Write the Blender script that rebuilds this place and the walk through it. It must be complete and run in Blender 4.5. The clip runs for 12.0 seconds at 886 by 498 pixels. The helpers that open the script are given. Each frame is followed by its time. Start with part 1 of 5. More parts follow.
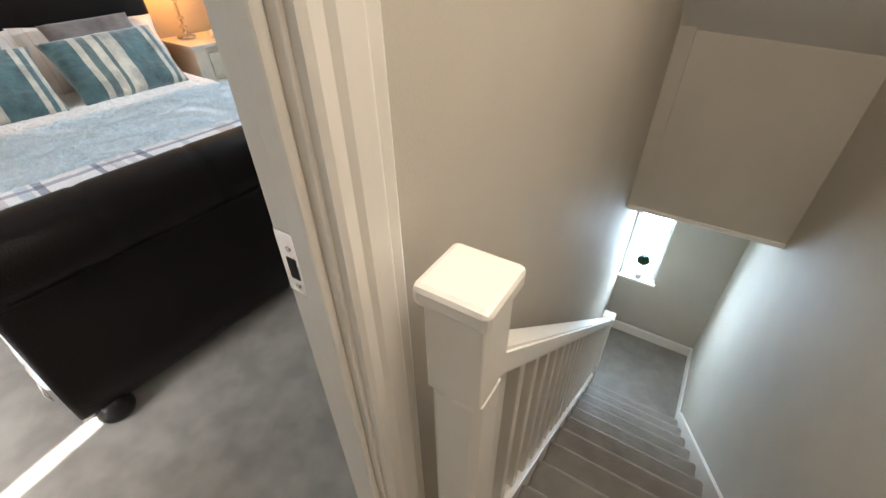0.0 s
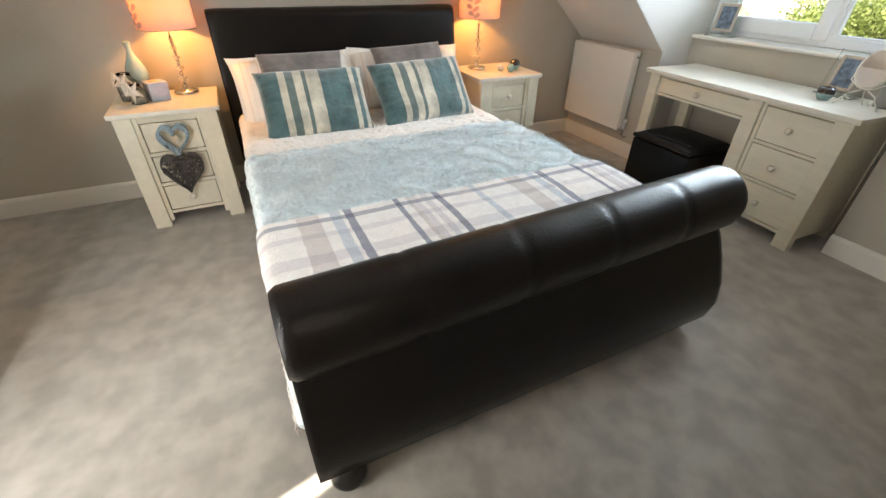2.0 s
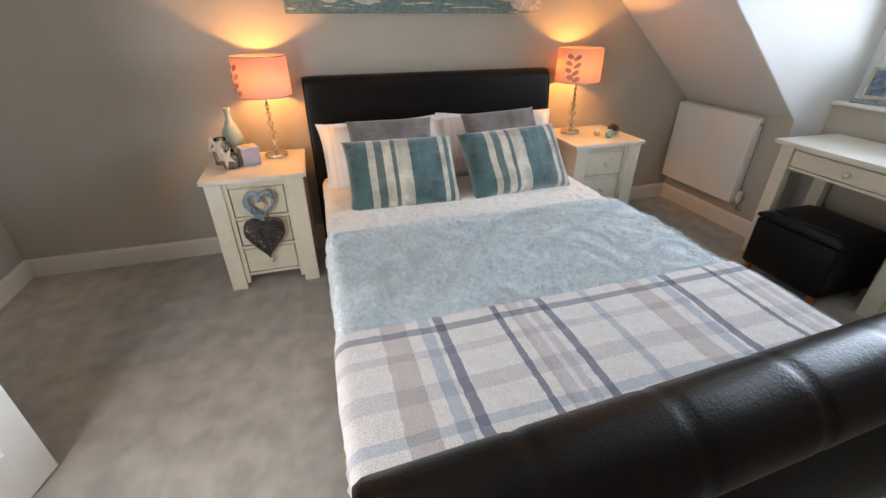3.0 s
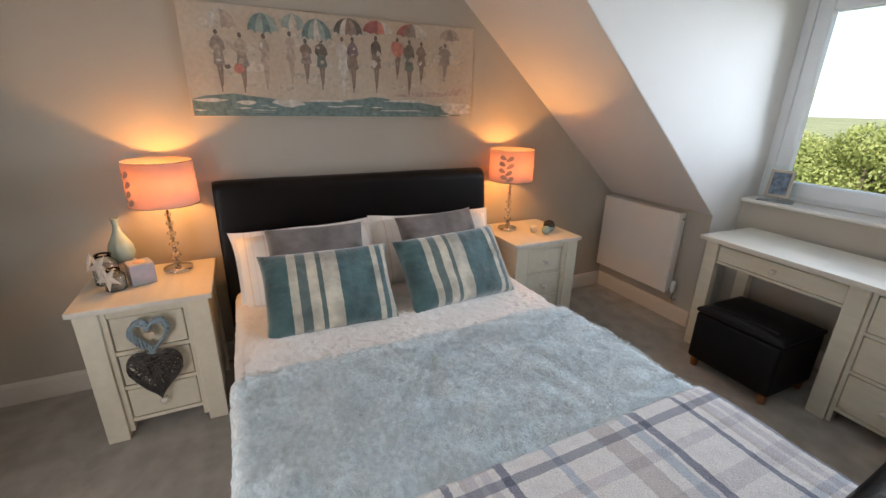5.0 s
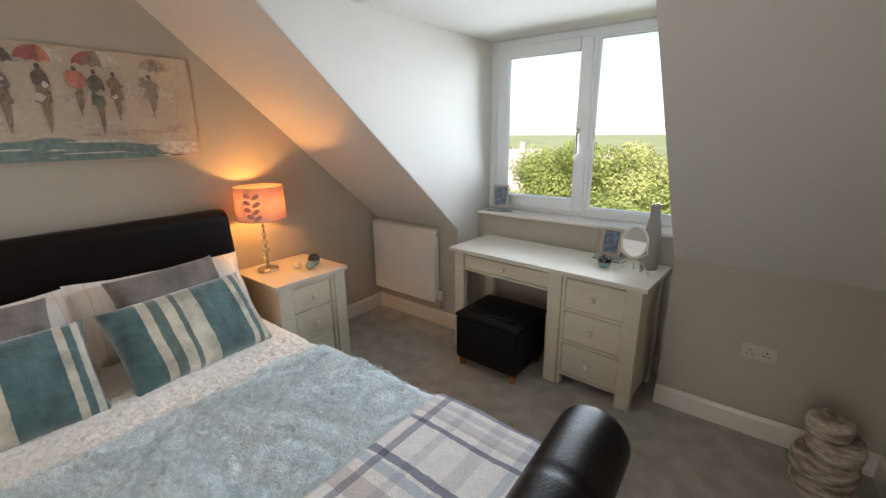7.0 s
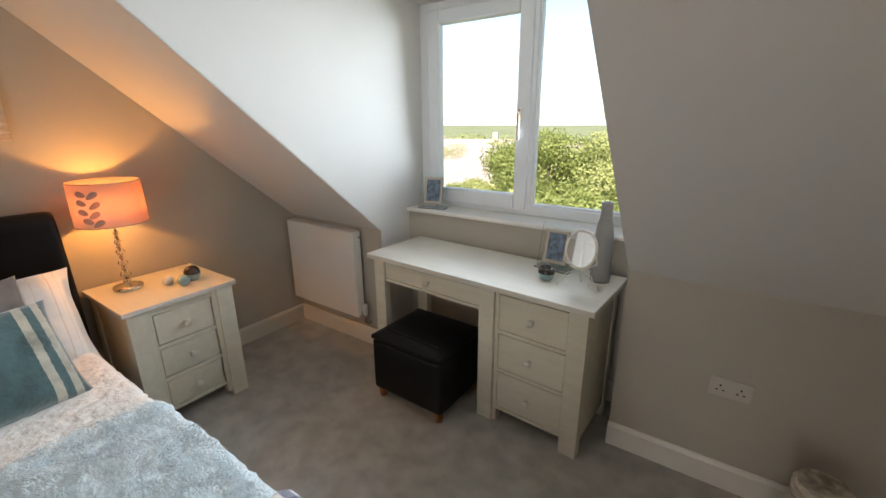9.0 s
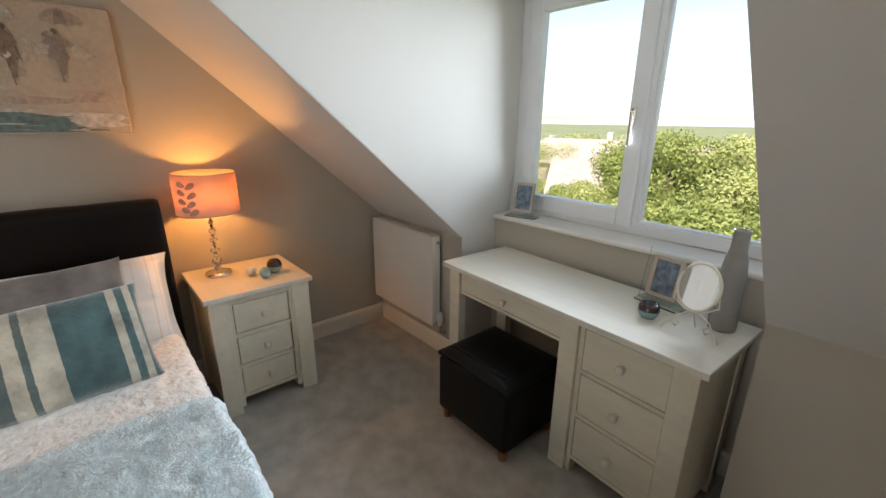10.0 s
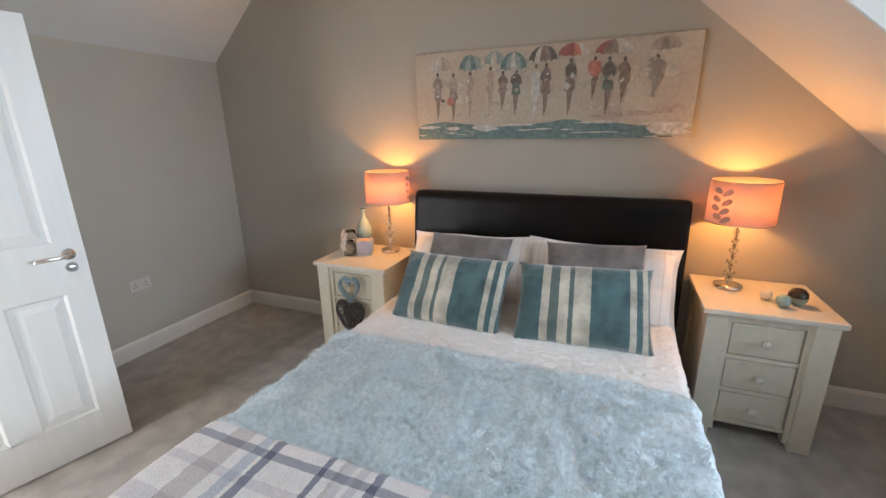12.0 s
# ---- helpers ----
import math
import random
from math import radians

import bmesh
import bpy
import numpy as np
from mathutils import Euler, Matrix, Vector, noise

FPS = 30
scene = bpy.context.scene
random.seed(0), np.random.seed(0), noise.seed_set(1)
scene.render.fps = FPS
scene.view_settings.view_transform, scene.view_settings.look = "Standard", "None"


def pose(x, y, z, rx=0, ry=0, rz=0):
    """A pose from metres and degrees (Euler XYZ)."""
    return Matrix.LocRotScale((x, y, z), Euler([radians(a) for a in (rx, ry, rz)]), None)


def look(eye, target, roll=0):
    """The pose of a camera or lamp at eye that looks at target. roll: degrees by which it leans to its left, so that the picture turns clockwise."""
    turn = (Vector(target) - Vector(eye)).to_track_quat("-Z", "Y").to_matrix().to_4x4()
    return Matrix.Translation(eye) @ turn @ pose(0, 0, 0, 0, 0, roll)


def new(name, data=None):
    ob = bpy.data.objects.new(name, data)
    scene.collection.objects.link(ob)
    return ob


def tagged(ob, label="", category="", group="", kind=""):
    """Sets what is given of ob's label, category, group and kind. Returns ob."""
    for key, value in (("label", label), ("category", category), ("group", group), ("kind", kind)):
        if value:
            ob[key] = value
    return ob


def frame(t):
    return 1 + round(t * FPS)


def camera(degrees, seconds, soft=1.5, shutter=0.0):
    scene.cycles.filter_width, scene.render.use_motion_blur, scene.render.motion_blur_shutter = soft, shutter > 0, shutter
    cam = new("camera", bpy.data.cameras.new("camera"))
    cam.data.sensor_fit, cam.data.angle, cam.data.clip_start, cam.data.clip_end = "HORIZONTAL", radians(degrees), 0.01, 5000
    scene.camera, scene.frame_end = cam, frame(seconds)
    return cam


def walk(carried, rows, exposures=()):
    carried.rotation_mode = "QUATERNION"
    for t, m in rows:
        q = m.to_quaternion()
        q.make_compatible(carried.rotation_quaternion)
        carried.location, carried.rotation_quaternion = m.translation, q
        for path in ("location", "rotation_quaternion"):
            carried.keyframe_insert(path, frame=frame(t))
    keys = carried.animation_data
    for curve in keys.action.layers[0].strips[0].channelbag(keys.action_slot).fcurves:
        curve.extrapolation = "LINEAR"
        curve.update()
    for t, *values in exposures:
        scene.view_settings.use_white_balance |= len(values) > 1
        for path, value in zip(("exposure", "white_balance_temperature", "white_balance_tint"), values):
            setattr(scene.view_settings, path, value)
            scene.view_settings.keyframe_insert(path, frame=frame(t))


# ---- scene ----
cam = camera(93.4, 12.0)
SKY, ENSUITE_W, DORMER_W, HALL_W, STAIR_W, LAMP_W = 0.12, 9.0, 8.8, 6.6, 9.0, 2.8
EXPOSURES = [(0, 2.12, 6500, 11), (1, 2.22, 6550, 10), (2, 2.20, 6950, 9), (2.5, 1.98, 6550, 12), (4.5, 1.66, 6750, 14), (5.5, 1.38, 6600, 13), (6, 1.42, 6950, 10), (7.5, 1.54, 7000, 13), (9.5, 1.46, 7000, 12), (10.5, 1.36, 7400, 12), (11, 1.40, 7900, 12), (11.5, 1.60, 7700, 11), (12, 1.66, 6400, 12)]
PATH = [
    (0, (0.891, 0.903, 1.3), (-0.071, 2.178, 0.096), -1.0),
    (0.5, (0.76, 0.85, 1.326), (-0.375, 1.997, 0.145), -1.1),
    (1, (0.568, 0.816, 1.328), (-0.695, 1.834, 0.158), 0.3),
    (1.5, (0.408, 0.824, 1.338), (-0.971, 1.694, 0.179), 0.6),
    (2, (0.246, 0.841, 1.335), (-1.251, 1.561, 0.221), 0.8),
    (2.5, (0.059, 0.837, 1.369), (-1.554, 1.386, 0.322), 0.6),
    (4.5, (-0.443, 0.822, 1.529), (-2.194, 1.441, 0.789), 1.5),
    (5, (-0.423, 0.934, 1.524), (-2.127, 1.75, 0.868), 1.1),
    (5.5, (-0.387, 1.042, 1.532), (-1.995, 2.071, 0.936), 0.8),
    (6, (-0.364, 1.107, 1.55), (-1.83, 2.344, 0.984), 0.4),
    (6.5, (-0.32, 1.179, 1.565), (-1.644, 2.573, 1.015), 0.0),
    (7, (-0.268, 1.227, 1.564), (-1.459, 2.74, 1.023), -0.6),
    (7.5, (-0.208, 1.278, 1.555), (-1.302, 2.861, 1.012), -1.2),
    (9.5, (-0.352, 2.023, 1.503), (-1.468, 3.564, 0.887), 0.2),
    (10, (-0.385, 2.101, 1.516), (-1.825, 3.355, 0.921), 0.5),
    (10.5, (-0.422, 2.133, 1.523), (-2.187, 2.853, 0.916), 0.2),
    (11, (-0.443, 2.111, 1.511), (-2.347, 2.267, 0.918), -0.4),
    (11.5, (-0.409, 2.057, 1.491), (-2.299, 1.723, 0.928), -0.9),
    (12, (-0.347, 1.988, 1.514), (-2.123, 1.254, 0.96), -1.0),
]
walk(cam, [(t, look(eye, target, roll)) for t, eye, target, roll in PATH], exposures=EXPOSURES)

# ---- world, sun and large lights ----
world = bpy.data.worlds.new("sky")
scene.world = world
world.use_nodes = True
wn = world.node_tree.nodes
sky = wn.new("ShaderNodeTexSky")
sky.sky_type, sky.sun_disc = "NISHITA", False
sky.sun_elevation, sky.sun_rotation = radians(53), radians(165)
wn["Background"].inputs[1].default_value = SKY
world.node_tree.links.new(sky.outputs[0], wn["Background"].inputs[0])

# the sun stands in the south, a little east; its beam meets the carpet beside the bed's foot
SUN_WAY = Vector((0.26, -1.0, 1.37)).normalized()
sun_data = bpy.data.lights.new("sun", "SUN")
sun_data.energy, sun_data.angle, sun_data.color = 5.0, radians(0.5), (1.0, 0.95, 0.87)
sun = new("sun", sun_data)
sun.matrix_world = look(SUN_WAY * 20, (0, 0, 0))


def area(name, eye, target, sx, sy, watts, color, spread=180):
    d = bpy.data.lights.new(name, "AREA")
    d.spread = radians(spread)
    d.shape, d.size, d.size_y, d.energy, d.color = "RECTANGLE", sx, sy, watts, color
    ob = new(name, d)
    ob.matrix_world = look(eye, target)
    return ob


HALL = pose(0.60, 1.10, 0, 0, 0, 4.1)      # x from the hall face of the bedroom wall, y along it


def hall(x, y, z):
    return HALL @ Vector((x, y, z))


# daylight at the openings: the ensuite's doorway, the dormer, the stair window
area("doorway_daylight_ensuite", (-0.32, -0.50, 1.0), (-1.9, 1.2, 1.0), 0.68, 1.8, ENSUITE_W, (0.96, 0.97, 1.0))
area("dormer_daylight", (-1.36, 4.15, 1.66), (-1.33, 2.6, 1.50), 1.36, 0.90, DORMER_W, (0.70, 0.845, 1.0), 105)
# added fill lamp over the landing; no rooflight is built in the ceiling
area("landing_overhead_fill", hall(0.5, 0.3, 2.42), hall(0.45, 0.7, 0), 0.7, 0.9, HALL_W, (1.0, 0.91, 0.80))
area("window_daylight_stair", hall(0.185, 3.785, -1.21), hall(0.185, 1.5, -1.21), 0.33, 0.82, STAIR_W, (0.72, 0.87, 1.0))


# ---- materials ----
def mat(name, color, rough=0.6, metal=0.0, var=0.12, scale=6.0, fine=0.0, fine_scale=200.0, bump=0.0, bump_scale=120.0, coat=0.0, sheen=0.0, trans=0.0, ior=1.45, color2=None, stretch=(1, 1, 1), edge=0.2):
    m = bpy.data.materials.new(name)
    m.use_nodes = True
    n, l = m.node_tree.nodes, m.node_tree.links
    p = n["Principled BSDF"]
    p.inputs["Roughness"].default_value = rough
    p.inputs["Metallic"].default_value = metal
    p.inputs["Coat Weight"].default_value = coat
    p.inputs["Sheen Weight"].default_value = sheen
    p.inputs["Transmission Weight"].default_value = trans
    p.inputs["IOR"].default_value = ior
    tc = n.new("ShaderNodeTexCoord")
    mp = n.new("ShaderNodeMapping")
    mp.inputs["Scale"].default_value = stretch
    l.new(tc.outputs["Object"], mp.inputs["Vector"])
    no = n.new("ShaderNodeTexNoise")
    no.inputs["Scale"].default_value, no.inputs["Detail"].default_value = scale, 5
    l.new(mp.outputs[0], no.inputs["Vector"])
    mix = n.new("ShaderNodeMix")
    mix.data_type = "RGBA"
    c2 = color2 or tuple(c * (1 - var) for c in color)
    c1 = color if color2 else tuple(min(1, c * (1 + var * 0.5)) for c in color)
    mix.inputs[6].default_value, mix.inputs[7].default_value = (*c1, 1), (*c2, 1)
    ramp = n.new("ShaderNodeMapRange")
    ramp.inputs[1].default_value, ramp.inputs[2].default_value = 0.5 - edge, 0.5 + edge
    l.new(no.outputs[0], ramp.inputs[0])
    l.new(ramp.outputs[0], mix.inputs[0])
    out = mix.outputs[2]
    if fine:
        f = n.new("ShaderNodeTexNoise")
        f.inputs["Scale"].default_value, f.inputs["Detail"].default_value = fine_scale, 2
        l.new(mp.outputs[0], f.inputs["Vector"])
        hs = n.new("ShaderNodeHueSaturation")
        mr = n.new("ShaderNodeMapRange")
        mr.inputs[1].default_value, mr.inputs[2].default_value, mr.inputs[3].default_value, mr.inputs[4].default_value = 0.3, 0.7, 1 - fine, 1 + fine
        l.new(f.outputs[0], mr.inputs[0])
        l.new(mr.outputs[0], hs.inputs["Value"])
        l.new(out, hs.inputs["Color"])
        out = hs.outputs[0]
    l.new(out, p.inputs["Base Color"])
    if bump:
        b = n.new("ShaderNodeTexNoise")
        b.inputs["Scale"].default_value, b.inputs["Detail"].default_value = bump_scale, 4
        l.new(mp.outputs[0], b.inputs["Vector"])
        bn = n.new("ShaderNodeBump")
        bn.inputs["Strength"].default_value, bn.inputs["Distance"].default_value = bump, 0.01
        l.new(b.outputs[0], bn.inputs["Height"])
        l.new(bn.outputs[0], p.inputs["Normal"])
    return m


def striped(m, axis, stops, width, offset=0.0, blend=None):
    """Bands of colour along an axis of the object: stops of (place 0 to 1, colour), over a width in metres. blend: a factor by which they lie over what is there."""
    n, l = m.node_tree.nodes, m.node_tree.links
    p = n["Principled BSDF"]
    tc = n.new("ShaderNodeTexCoord")
    sx = n.new("ShaderNodeSeparateXYZ")
    wob = n.new("ShaderNodeTexNoise")
    wob.inputs["Scale"].default_value = 60
    l.new(tc.outputs["Object"], wob.inputs["Vector"])
    l.new(tc.outputs["Object"], sx.inputs[0])
    a = n.new("ShaderNodeMath")
    a.operation = "MULTIPLY_ADD"
    l.new(sx.outputs["XYZ".index(axis)], a.inputs[0])
    a.inputs[1].default_value, a.inputs[2].default_value = 1 / width, offset
    j = n.new("ShaderNodeMath")
    j.operation = "MULTIPLY_ADD"
    l.new(wob.outputs[0], j.inputs[0])
    j.inputs[1].default_value = 0.012
    l.new(a.outputs[0], j.inputs[2])
    fr = n.new("ShaderNodeMath")
    fr.operation = "FRACT"
    l.new(j.outputs[0], fr.inputs[0])
    cr = n.new("ShaderNodeValToRGB")
    cr.color_ramp.interpolation = "CONSTANT"
    e = cr.color_ramp.elements
    e[0].position, e[0].color = stops[0][0], (*stops[0][1], 1)
    e[1].position, e[1].color = stops[1][0], (*stops[1][1], 1)
    for pos, c in stops[2:]:
        e.new(pos).color = (*c, 1)
    l.new(fr.outputs[0], cr.inputs[0])
    old = p.inputs["Base Color"].links[0].from_socket
    mx = n.new("ShaderNodeMix")
    mx.data_type, mx.blend_type = "RGBA", "MULTIPLY"
    mx.inputs[0].default_value = 1 if blend is None else blend
    l.new(old, mx.inputs[6])
    l.new(cr.outputs[0], mx.inputs[7])
    l.new(mx.outputs[2], p.inputs["Base Color"])
    return m


WALL = mat("taupe_wall_paint", (0.50, 0.455, 0.385), 0.75, var=0.05, scale=2.5, fine=0.02, bump=0.06, bump_scale=260)
WHITE_WALL = mat("white_ceiling_paint", (0.72, 0.69, 0.65), 0.8, var=0.03, scale=2.0, bump=0.05, bump_scale=240)
CARPET = mat("grey_beige_carpet", (0.53, 0.49, 0.43), 0.95, scale=9, color2=(0.38, 0.348, 0.30), edge=0.13, fine=0.22, fine_scale=420, bump=0.7, bump_scale=420, sheen=0.4)
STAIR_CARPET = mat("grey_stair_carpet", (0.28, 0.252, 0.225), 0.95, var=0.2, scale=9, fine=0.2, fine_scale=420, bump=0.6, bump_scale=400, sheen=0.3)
GLOSS = mat("white_gloss_paint", (0.78, 0.735, 0.665), 0.3, var=0.03, scale=5, bump=0.04, bump_scale=60)
DOOR_WHITE = mat("white_satin_door_paint", (0.82, 0.81, 0.77), 0.38, var=0.03, scale=4, bump=0.08, bump_scale=90, stretch=(8, 8, 1))
UPVC = mat("white_upvc", (0.80, 0.81, 0.82), 0.3, var=0.03)
CREAM = mat("cream_painted_wood", (0.76, 0.70, 0.56), 0.45, var=0.06, scale=5, bump=0.12, bump_scale=40, stretch=(1, 6, 6))
CREAM_TOP = mat("pale_cream_lacquered_top", (0.74, 0.69, 0.59), 0.36, var=0.05, scale=4, fine=0.03, bump=0.06, bump_scale=30, stretch=(1, 8, 1))
LEATHER = mat("black_brown_leather", (0.0065, 0.0045, 0.004), 0.32, var=0.35, scale=5, bump=0.14, bump_scale=150)
LEATHER.node_tree.nodes["Principled BSDF"].inputs["Specular IOR Level"].default_value = 0.33
LEATHER2 = mat("black_leather", (0.004, 0.004, 0.005), 0.42, var=0.3, scale=6, bump=0.15, bump_scale=180)
LEATHER2.node_tree.nodes["Principled BSDF"].inputs["Specular IOR Level"].default_value = 0.3
BLACK_WOOD = mat("black_wood", (0.012, 0.011, 0.010), 0.35, var=0.2)
ORANGE_WOOD = mat("orange_wooden_foot", (0.42, 0.17, 0.06), 0.45, var=0.3, scale=20)
LINEN = mat("white_cotton", (0.85, 0.80, 0.74), 0.85, var=0.05, scale=12, bump=0.25, bump_scale=60, sheen=0.2)
PIN = mat("white_pinstriped_cotton", (0.90, 0.85, 0.79), 0.85, var=0.04, scale=12, bump=0.2, bump_scale=60)
striped(PIN, "X", [(0, (1, 1, 1)), (0.42, (0.90, 0.80, 0.74)), (0.48, (1, 1, 1)), (0.78, (0.90, 0.87, 0.84)), (0.82, (1, 1, 1))], 0.09)
RUFFLE = mat("white_ruffled_cotton", (0.91, 0.87, 0.82), 0.9, scale=40, color2=(0.87, 0.825, 0.775), edge=0.15, bump=1.0, bump_scale=42, sheen=0.2)
FUR = mat("pale_aqua_fur", (0.82, 0.90, 0.92), 0.9, scale=9, color2=(0.72, 0.82, 0.85), edge=0.18, fine=0.18, fine_scale=60, bump=0.6, bump_scale=130, sheen=0.5)
PLAID = mat("cream_plaid_fleece", (0.87, 0.84, 0.81), 0.92, var=0.06, scale=30, fine=0.14, fine_scale=260, bump=0.6, bump_scale=260, sheen=0.3)
W1, TP, GB, NV, LV = (1, 1, 1), (0.75, 0.71, 0.70), (0.66, 0.73, 0.81), (0.31, 0.33, 0.42), (0.80, 0.79, 0.83)
striped(PLAID, "Y", [(0, W1), (0.10, TP), (0.19, W1), (0.235, GB), (0.28, W1), (0.295, NV), (0.33, W1), (0.52, NV), (0.545, W1), (0.58, TP), (0.60, LV), (0.63, W1), (0.65, LV), (0.68, W1), (0.71, NV), (0.74, W1), (0.90, GB), (0.93, W1)], 0.86, 0.02)
striped(PLAID, "X", [(0, W1), (0.10, NV), (0.16, W1), (0.30, LV), (0.36, W1), (0.55, LV), (0.66, W1), (0.82, GB), (0.88, W1)], 0.50, 0.32, 0.8)
GREY_VELVET = mat("grey_velvet", (0.24, 0.21, 0.195), 0.8, var=0.4, scale=9, sheen=0.5, bump=0.2, bump_scale=90)
TEAL = mat("teal_striped_velvet", (0.88, 0.88, 0.88), 0.75, var=0.55, scale=9, sheen=0.8, bump=0.5, bump_scale=45)
T1, T2, C1 = (0.075, 0.165, 0.17), (0.13, 0.185, 0.17), (0.74, 0.68, 0.54)
striped(TEAL, "X", [(0, T1), (0.20, C1), (0.262, T2), (0.335, C1), (0.408, T2), (0.442, C1), (0.568, T1), (0.84, C1), (0.888, T1), (0.93, C1), (0.972, T1)], 0.60, 0.5)
CHROME = mat("polished_chrome", (0.75, 0.73, 0.70), 0.12, 1.0, var=0.04)
CRYSTAL = mat("clear_crystal", (0.95, 0.93, 0.9), 0.03, trans=1.0, ior=1.5, var=0.01)
GLASS = mat("window_glass", (1, 1, 1), 0.0, trans=1.0, ior=1.02, var=0.0)
# frosted glass; the blue of the daylight is put into its tint
FROSTED = mat("frosted_glass_daylight_tint", (0.62, 0.82, 0.95), 0.55, trans=1.0, ior=1.3, var=0.03)
FRAME_GLASS = mat("frame_glass", (0.95, 1, 0.98), 0.02, trans=1.0, ior=1.3, var=0.0)
RAD = mat("white_enamel", (0.80, 0.77, 0.72), 0.35, var=0.02)
PLASTIC = mat("white_plastic", (0.78, 0.77, 0.74), 0.35, var=0.02)
SOCKET = mat("off_white_socket_plastic", (0.60, 0.56, 0.50), 0.4, var=0.02)
# black that paints the shade inside holes which are not cut
BLACK = mat("black_hole_shade", (0.01, 0.01, 0.01), 0.8)
STONE_GREY = mat("matt_grey_ceramic", (0.27, 0.25, 0.23), 0.6, var=0.12, scale=18, bump=0.15)
SILVER_FRAME = mat("beige_wooden_frame", (0.50, 0.42, 0.34), 0.35, var=0.1)
PHOTO = mat("seaside_photograph", (0.24, 0.32, 0.42), 0.3, scale=30, color2=(0.06, 0.07, 0.09))
MIRROR = mat("mirror", (0.9, 0.9, 0.9), 0.02, 1.0, var=0.0)
WIRE = mat("cream_painted_wire", (0.72, 0.67, 0.58), 0.5, var=0.05)
CELADON = mat("pale_green_glazed_ceramic", (0.36, 0.45, 0.40), 0.15, var=0.2, scale=12, coat=0.4)
AQUA = mat("aqua_glazed_ceramic", (0.30, 0.45, 0.45), 0.2, var=0.2, scale=20)
DARK_GLAZE = mat("dark_bronze_glaze", (0.035, 0.022, 0.018), 0.12, var=0.2, coat=0.5)
CANDLE_BOX = mat("lilac_candle_holder", (0.50, 0.44, 0.50), 0.6, scale=25, color2=(0.30, 0.36, 0.40))
WAX = mat("orange_wax", (0.75, 0.40, 0.22), 0.5)
STARFISH = mat("white_starfish", (0.80, 0.74, 0.66), 0.8, var=0.1, bump=0.4)
SHELLS = mat("pale_shells_in_jar", (0.45, 0.40, 0.34), 0.35, scale=60, color2=(0.20, 0.17, 0.15))
TWIG = mat("dark_grey_willow", (0.10, 0.088, 0.08), 0.8, var=0.4, scale=30)
ROPE = mat("pale_blue_yarn", (0.33, 0.42, 0.47), 0.9, var=0.25, scale=60, bump=0.8, bump_scale=150)
WOODPALE = mat("pale_bare_wood", (0.62, 0.50, 0.36), 0.7, var=0.15)
BARK = mat("pale_birch_bark", (0.62, 0.55, 0.45), 0.85, scale=9, color2=(0.26, 0.20, 0.15), edge=0.12, stretch=(1, 1, 4), fine=0.25, fine_scale=40, bump=0.7, bump_scale=45)
LEAF = mat("bright_green_leaves", (0.33, 0.37, 0.12), 0.6, scale=1.3, color2=(0.17, 0.21, 0.055))
LEAF_PALE = mat("yellow_green_leaves", (0.46, 0.47, 0.20), 0.6, scale=1.2, color2=(0.27, 0.31, 0.10))


def translucent(m, share):
    """Lets a share of the light through thin leaves."""
    n, l = m.node_tree.nodes, m.node_tree.links
    p = n["Principled BSDF"]
    t, a = n.new("ShaderNodeBsdfTranslucent"), n.new("ShaderNodeMixShader")
    l.new(p.inputs["Base Color"].links[0].from_socket, t.inputs[0])
    a.inputs[0].default_value = share
    l.new(p.outputs[0], a.inputs[1])
    l.new(t.outputs[0], a.inputs[2])
    l.new(a.outputs[0], n["Material Output"].inputs[0])


translucent(LEAF, 0.5)
translucent(LEAF_PALE, 0.5)
TRUNK = mat("bark_of_trees", (0.10, 0.075, 0.055), 0.9, var=0.3)
FIELD = mat("fields_and_hedges", (0.155, 0.17, 0.085), 0.95, scale=0.03, color2=(0.09, 0.11, 0.05), fine=0.3, fine_scale=0.4)
# distance haze is put into the hills' pale blue base colour
HILL = mat("far_hills_haze_tinted", (0.44, 0.49, 0.53), 0.95, scale=0.01, color2=(0.36, 0.42, 0.45))
RENDER_WALL = mat("cream_house_walls", (0.42, 0.36, 0.30), 0.85, var=0.1)
ROOF = mat("grey_brown_roof_tiles", (0.26, 0.22, 0.20), 0.85, var=0.25, scale=3)
PLANT = mat("dark_green_box_leaves", (0.02, 0.05, 0.015), 0.6, var=0.4)


def shade_material(name, one, two):
    m = bpy.data.materials.new(name)
    m.use_nodes = True
    n, l = m.node_tree.nodes, m.node_tree.links
    n.remove(n["Principled BSDF"])
    d, t, a = n.new("ShaderNodeBsdfDiffuse"), n.new("ShaderNodeBsdfTranslucent"), n.new("ShaderNodeMixShader")
    w = n.new("ShaderNodeTexNoise")
    w.inputs["Scale"].default_value = 90
    mx = n.new("ShaderNodeMix")
    mx.data_type = "RGBA"
    mx.inputs[6].default_value, mx.inputs[7].default_value = one, two
    l.new(w.outputs[0], mx.inputs[0])
    l.new(mx.outputs[2], d.inputs[0])
    l.new(mx.outputs[2], t.inputs[0])
    a.inputs[0].default_value = 0.38
    l.new(d.outputs[0], a.inputs[1])
    l.new(t.outputs[0], a.inputs[2])
    l.new(a.outputs[0], n["Material Output"].inputs[0])
    return m


SHADE = shade_material("orange_fabric_shade", (0.84, 0.60, 0.50, 1), (0.79, 0.55, 0.46, 1))
PETAL = shade_material("grey_leaf_print", (0.50, 0.42, 0.38, 1), (0.42, 0.37, 0.35, 1))


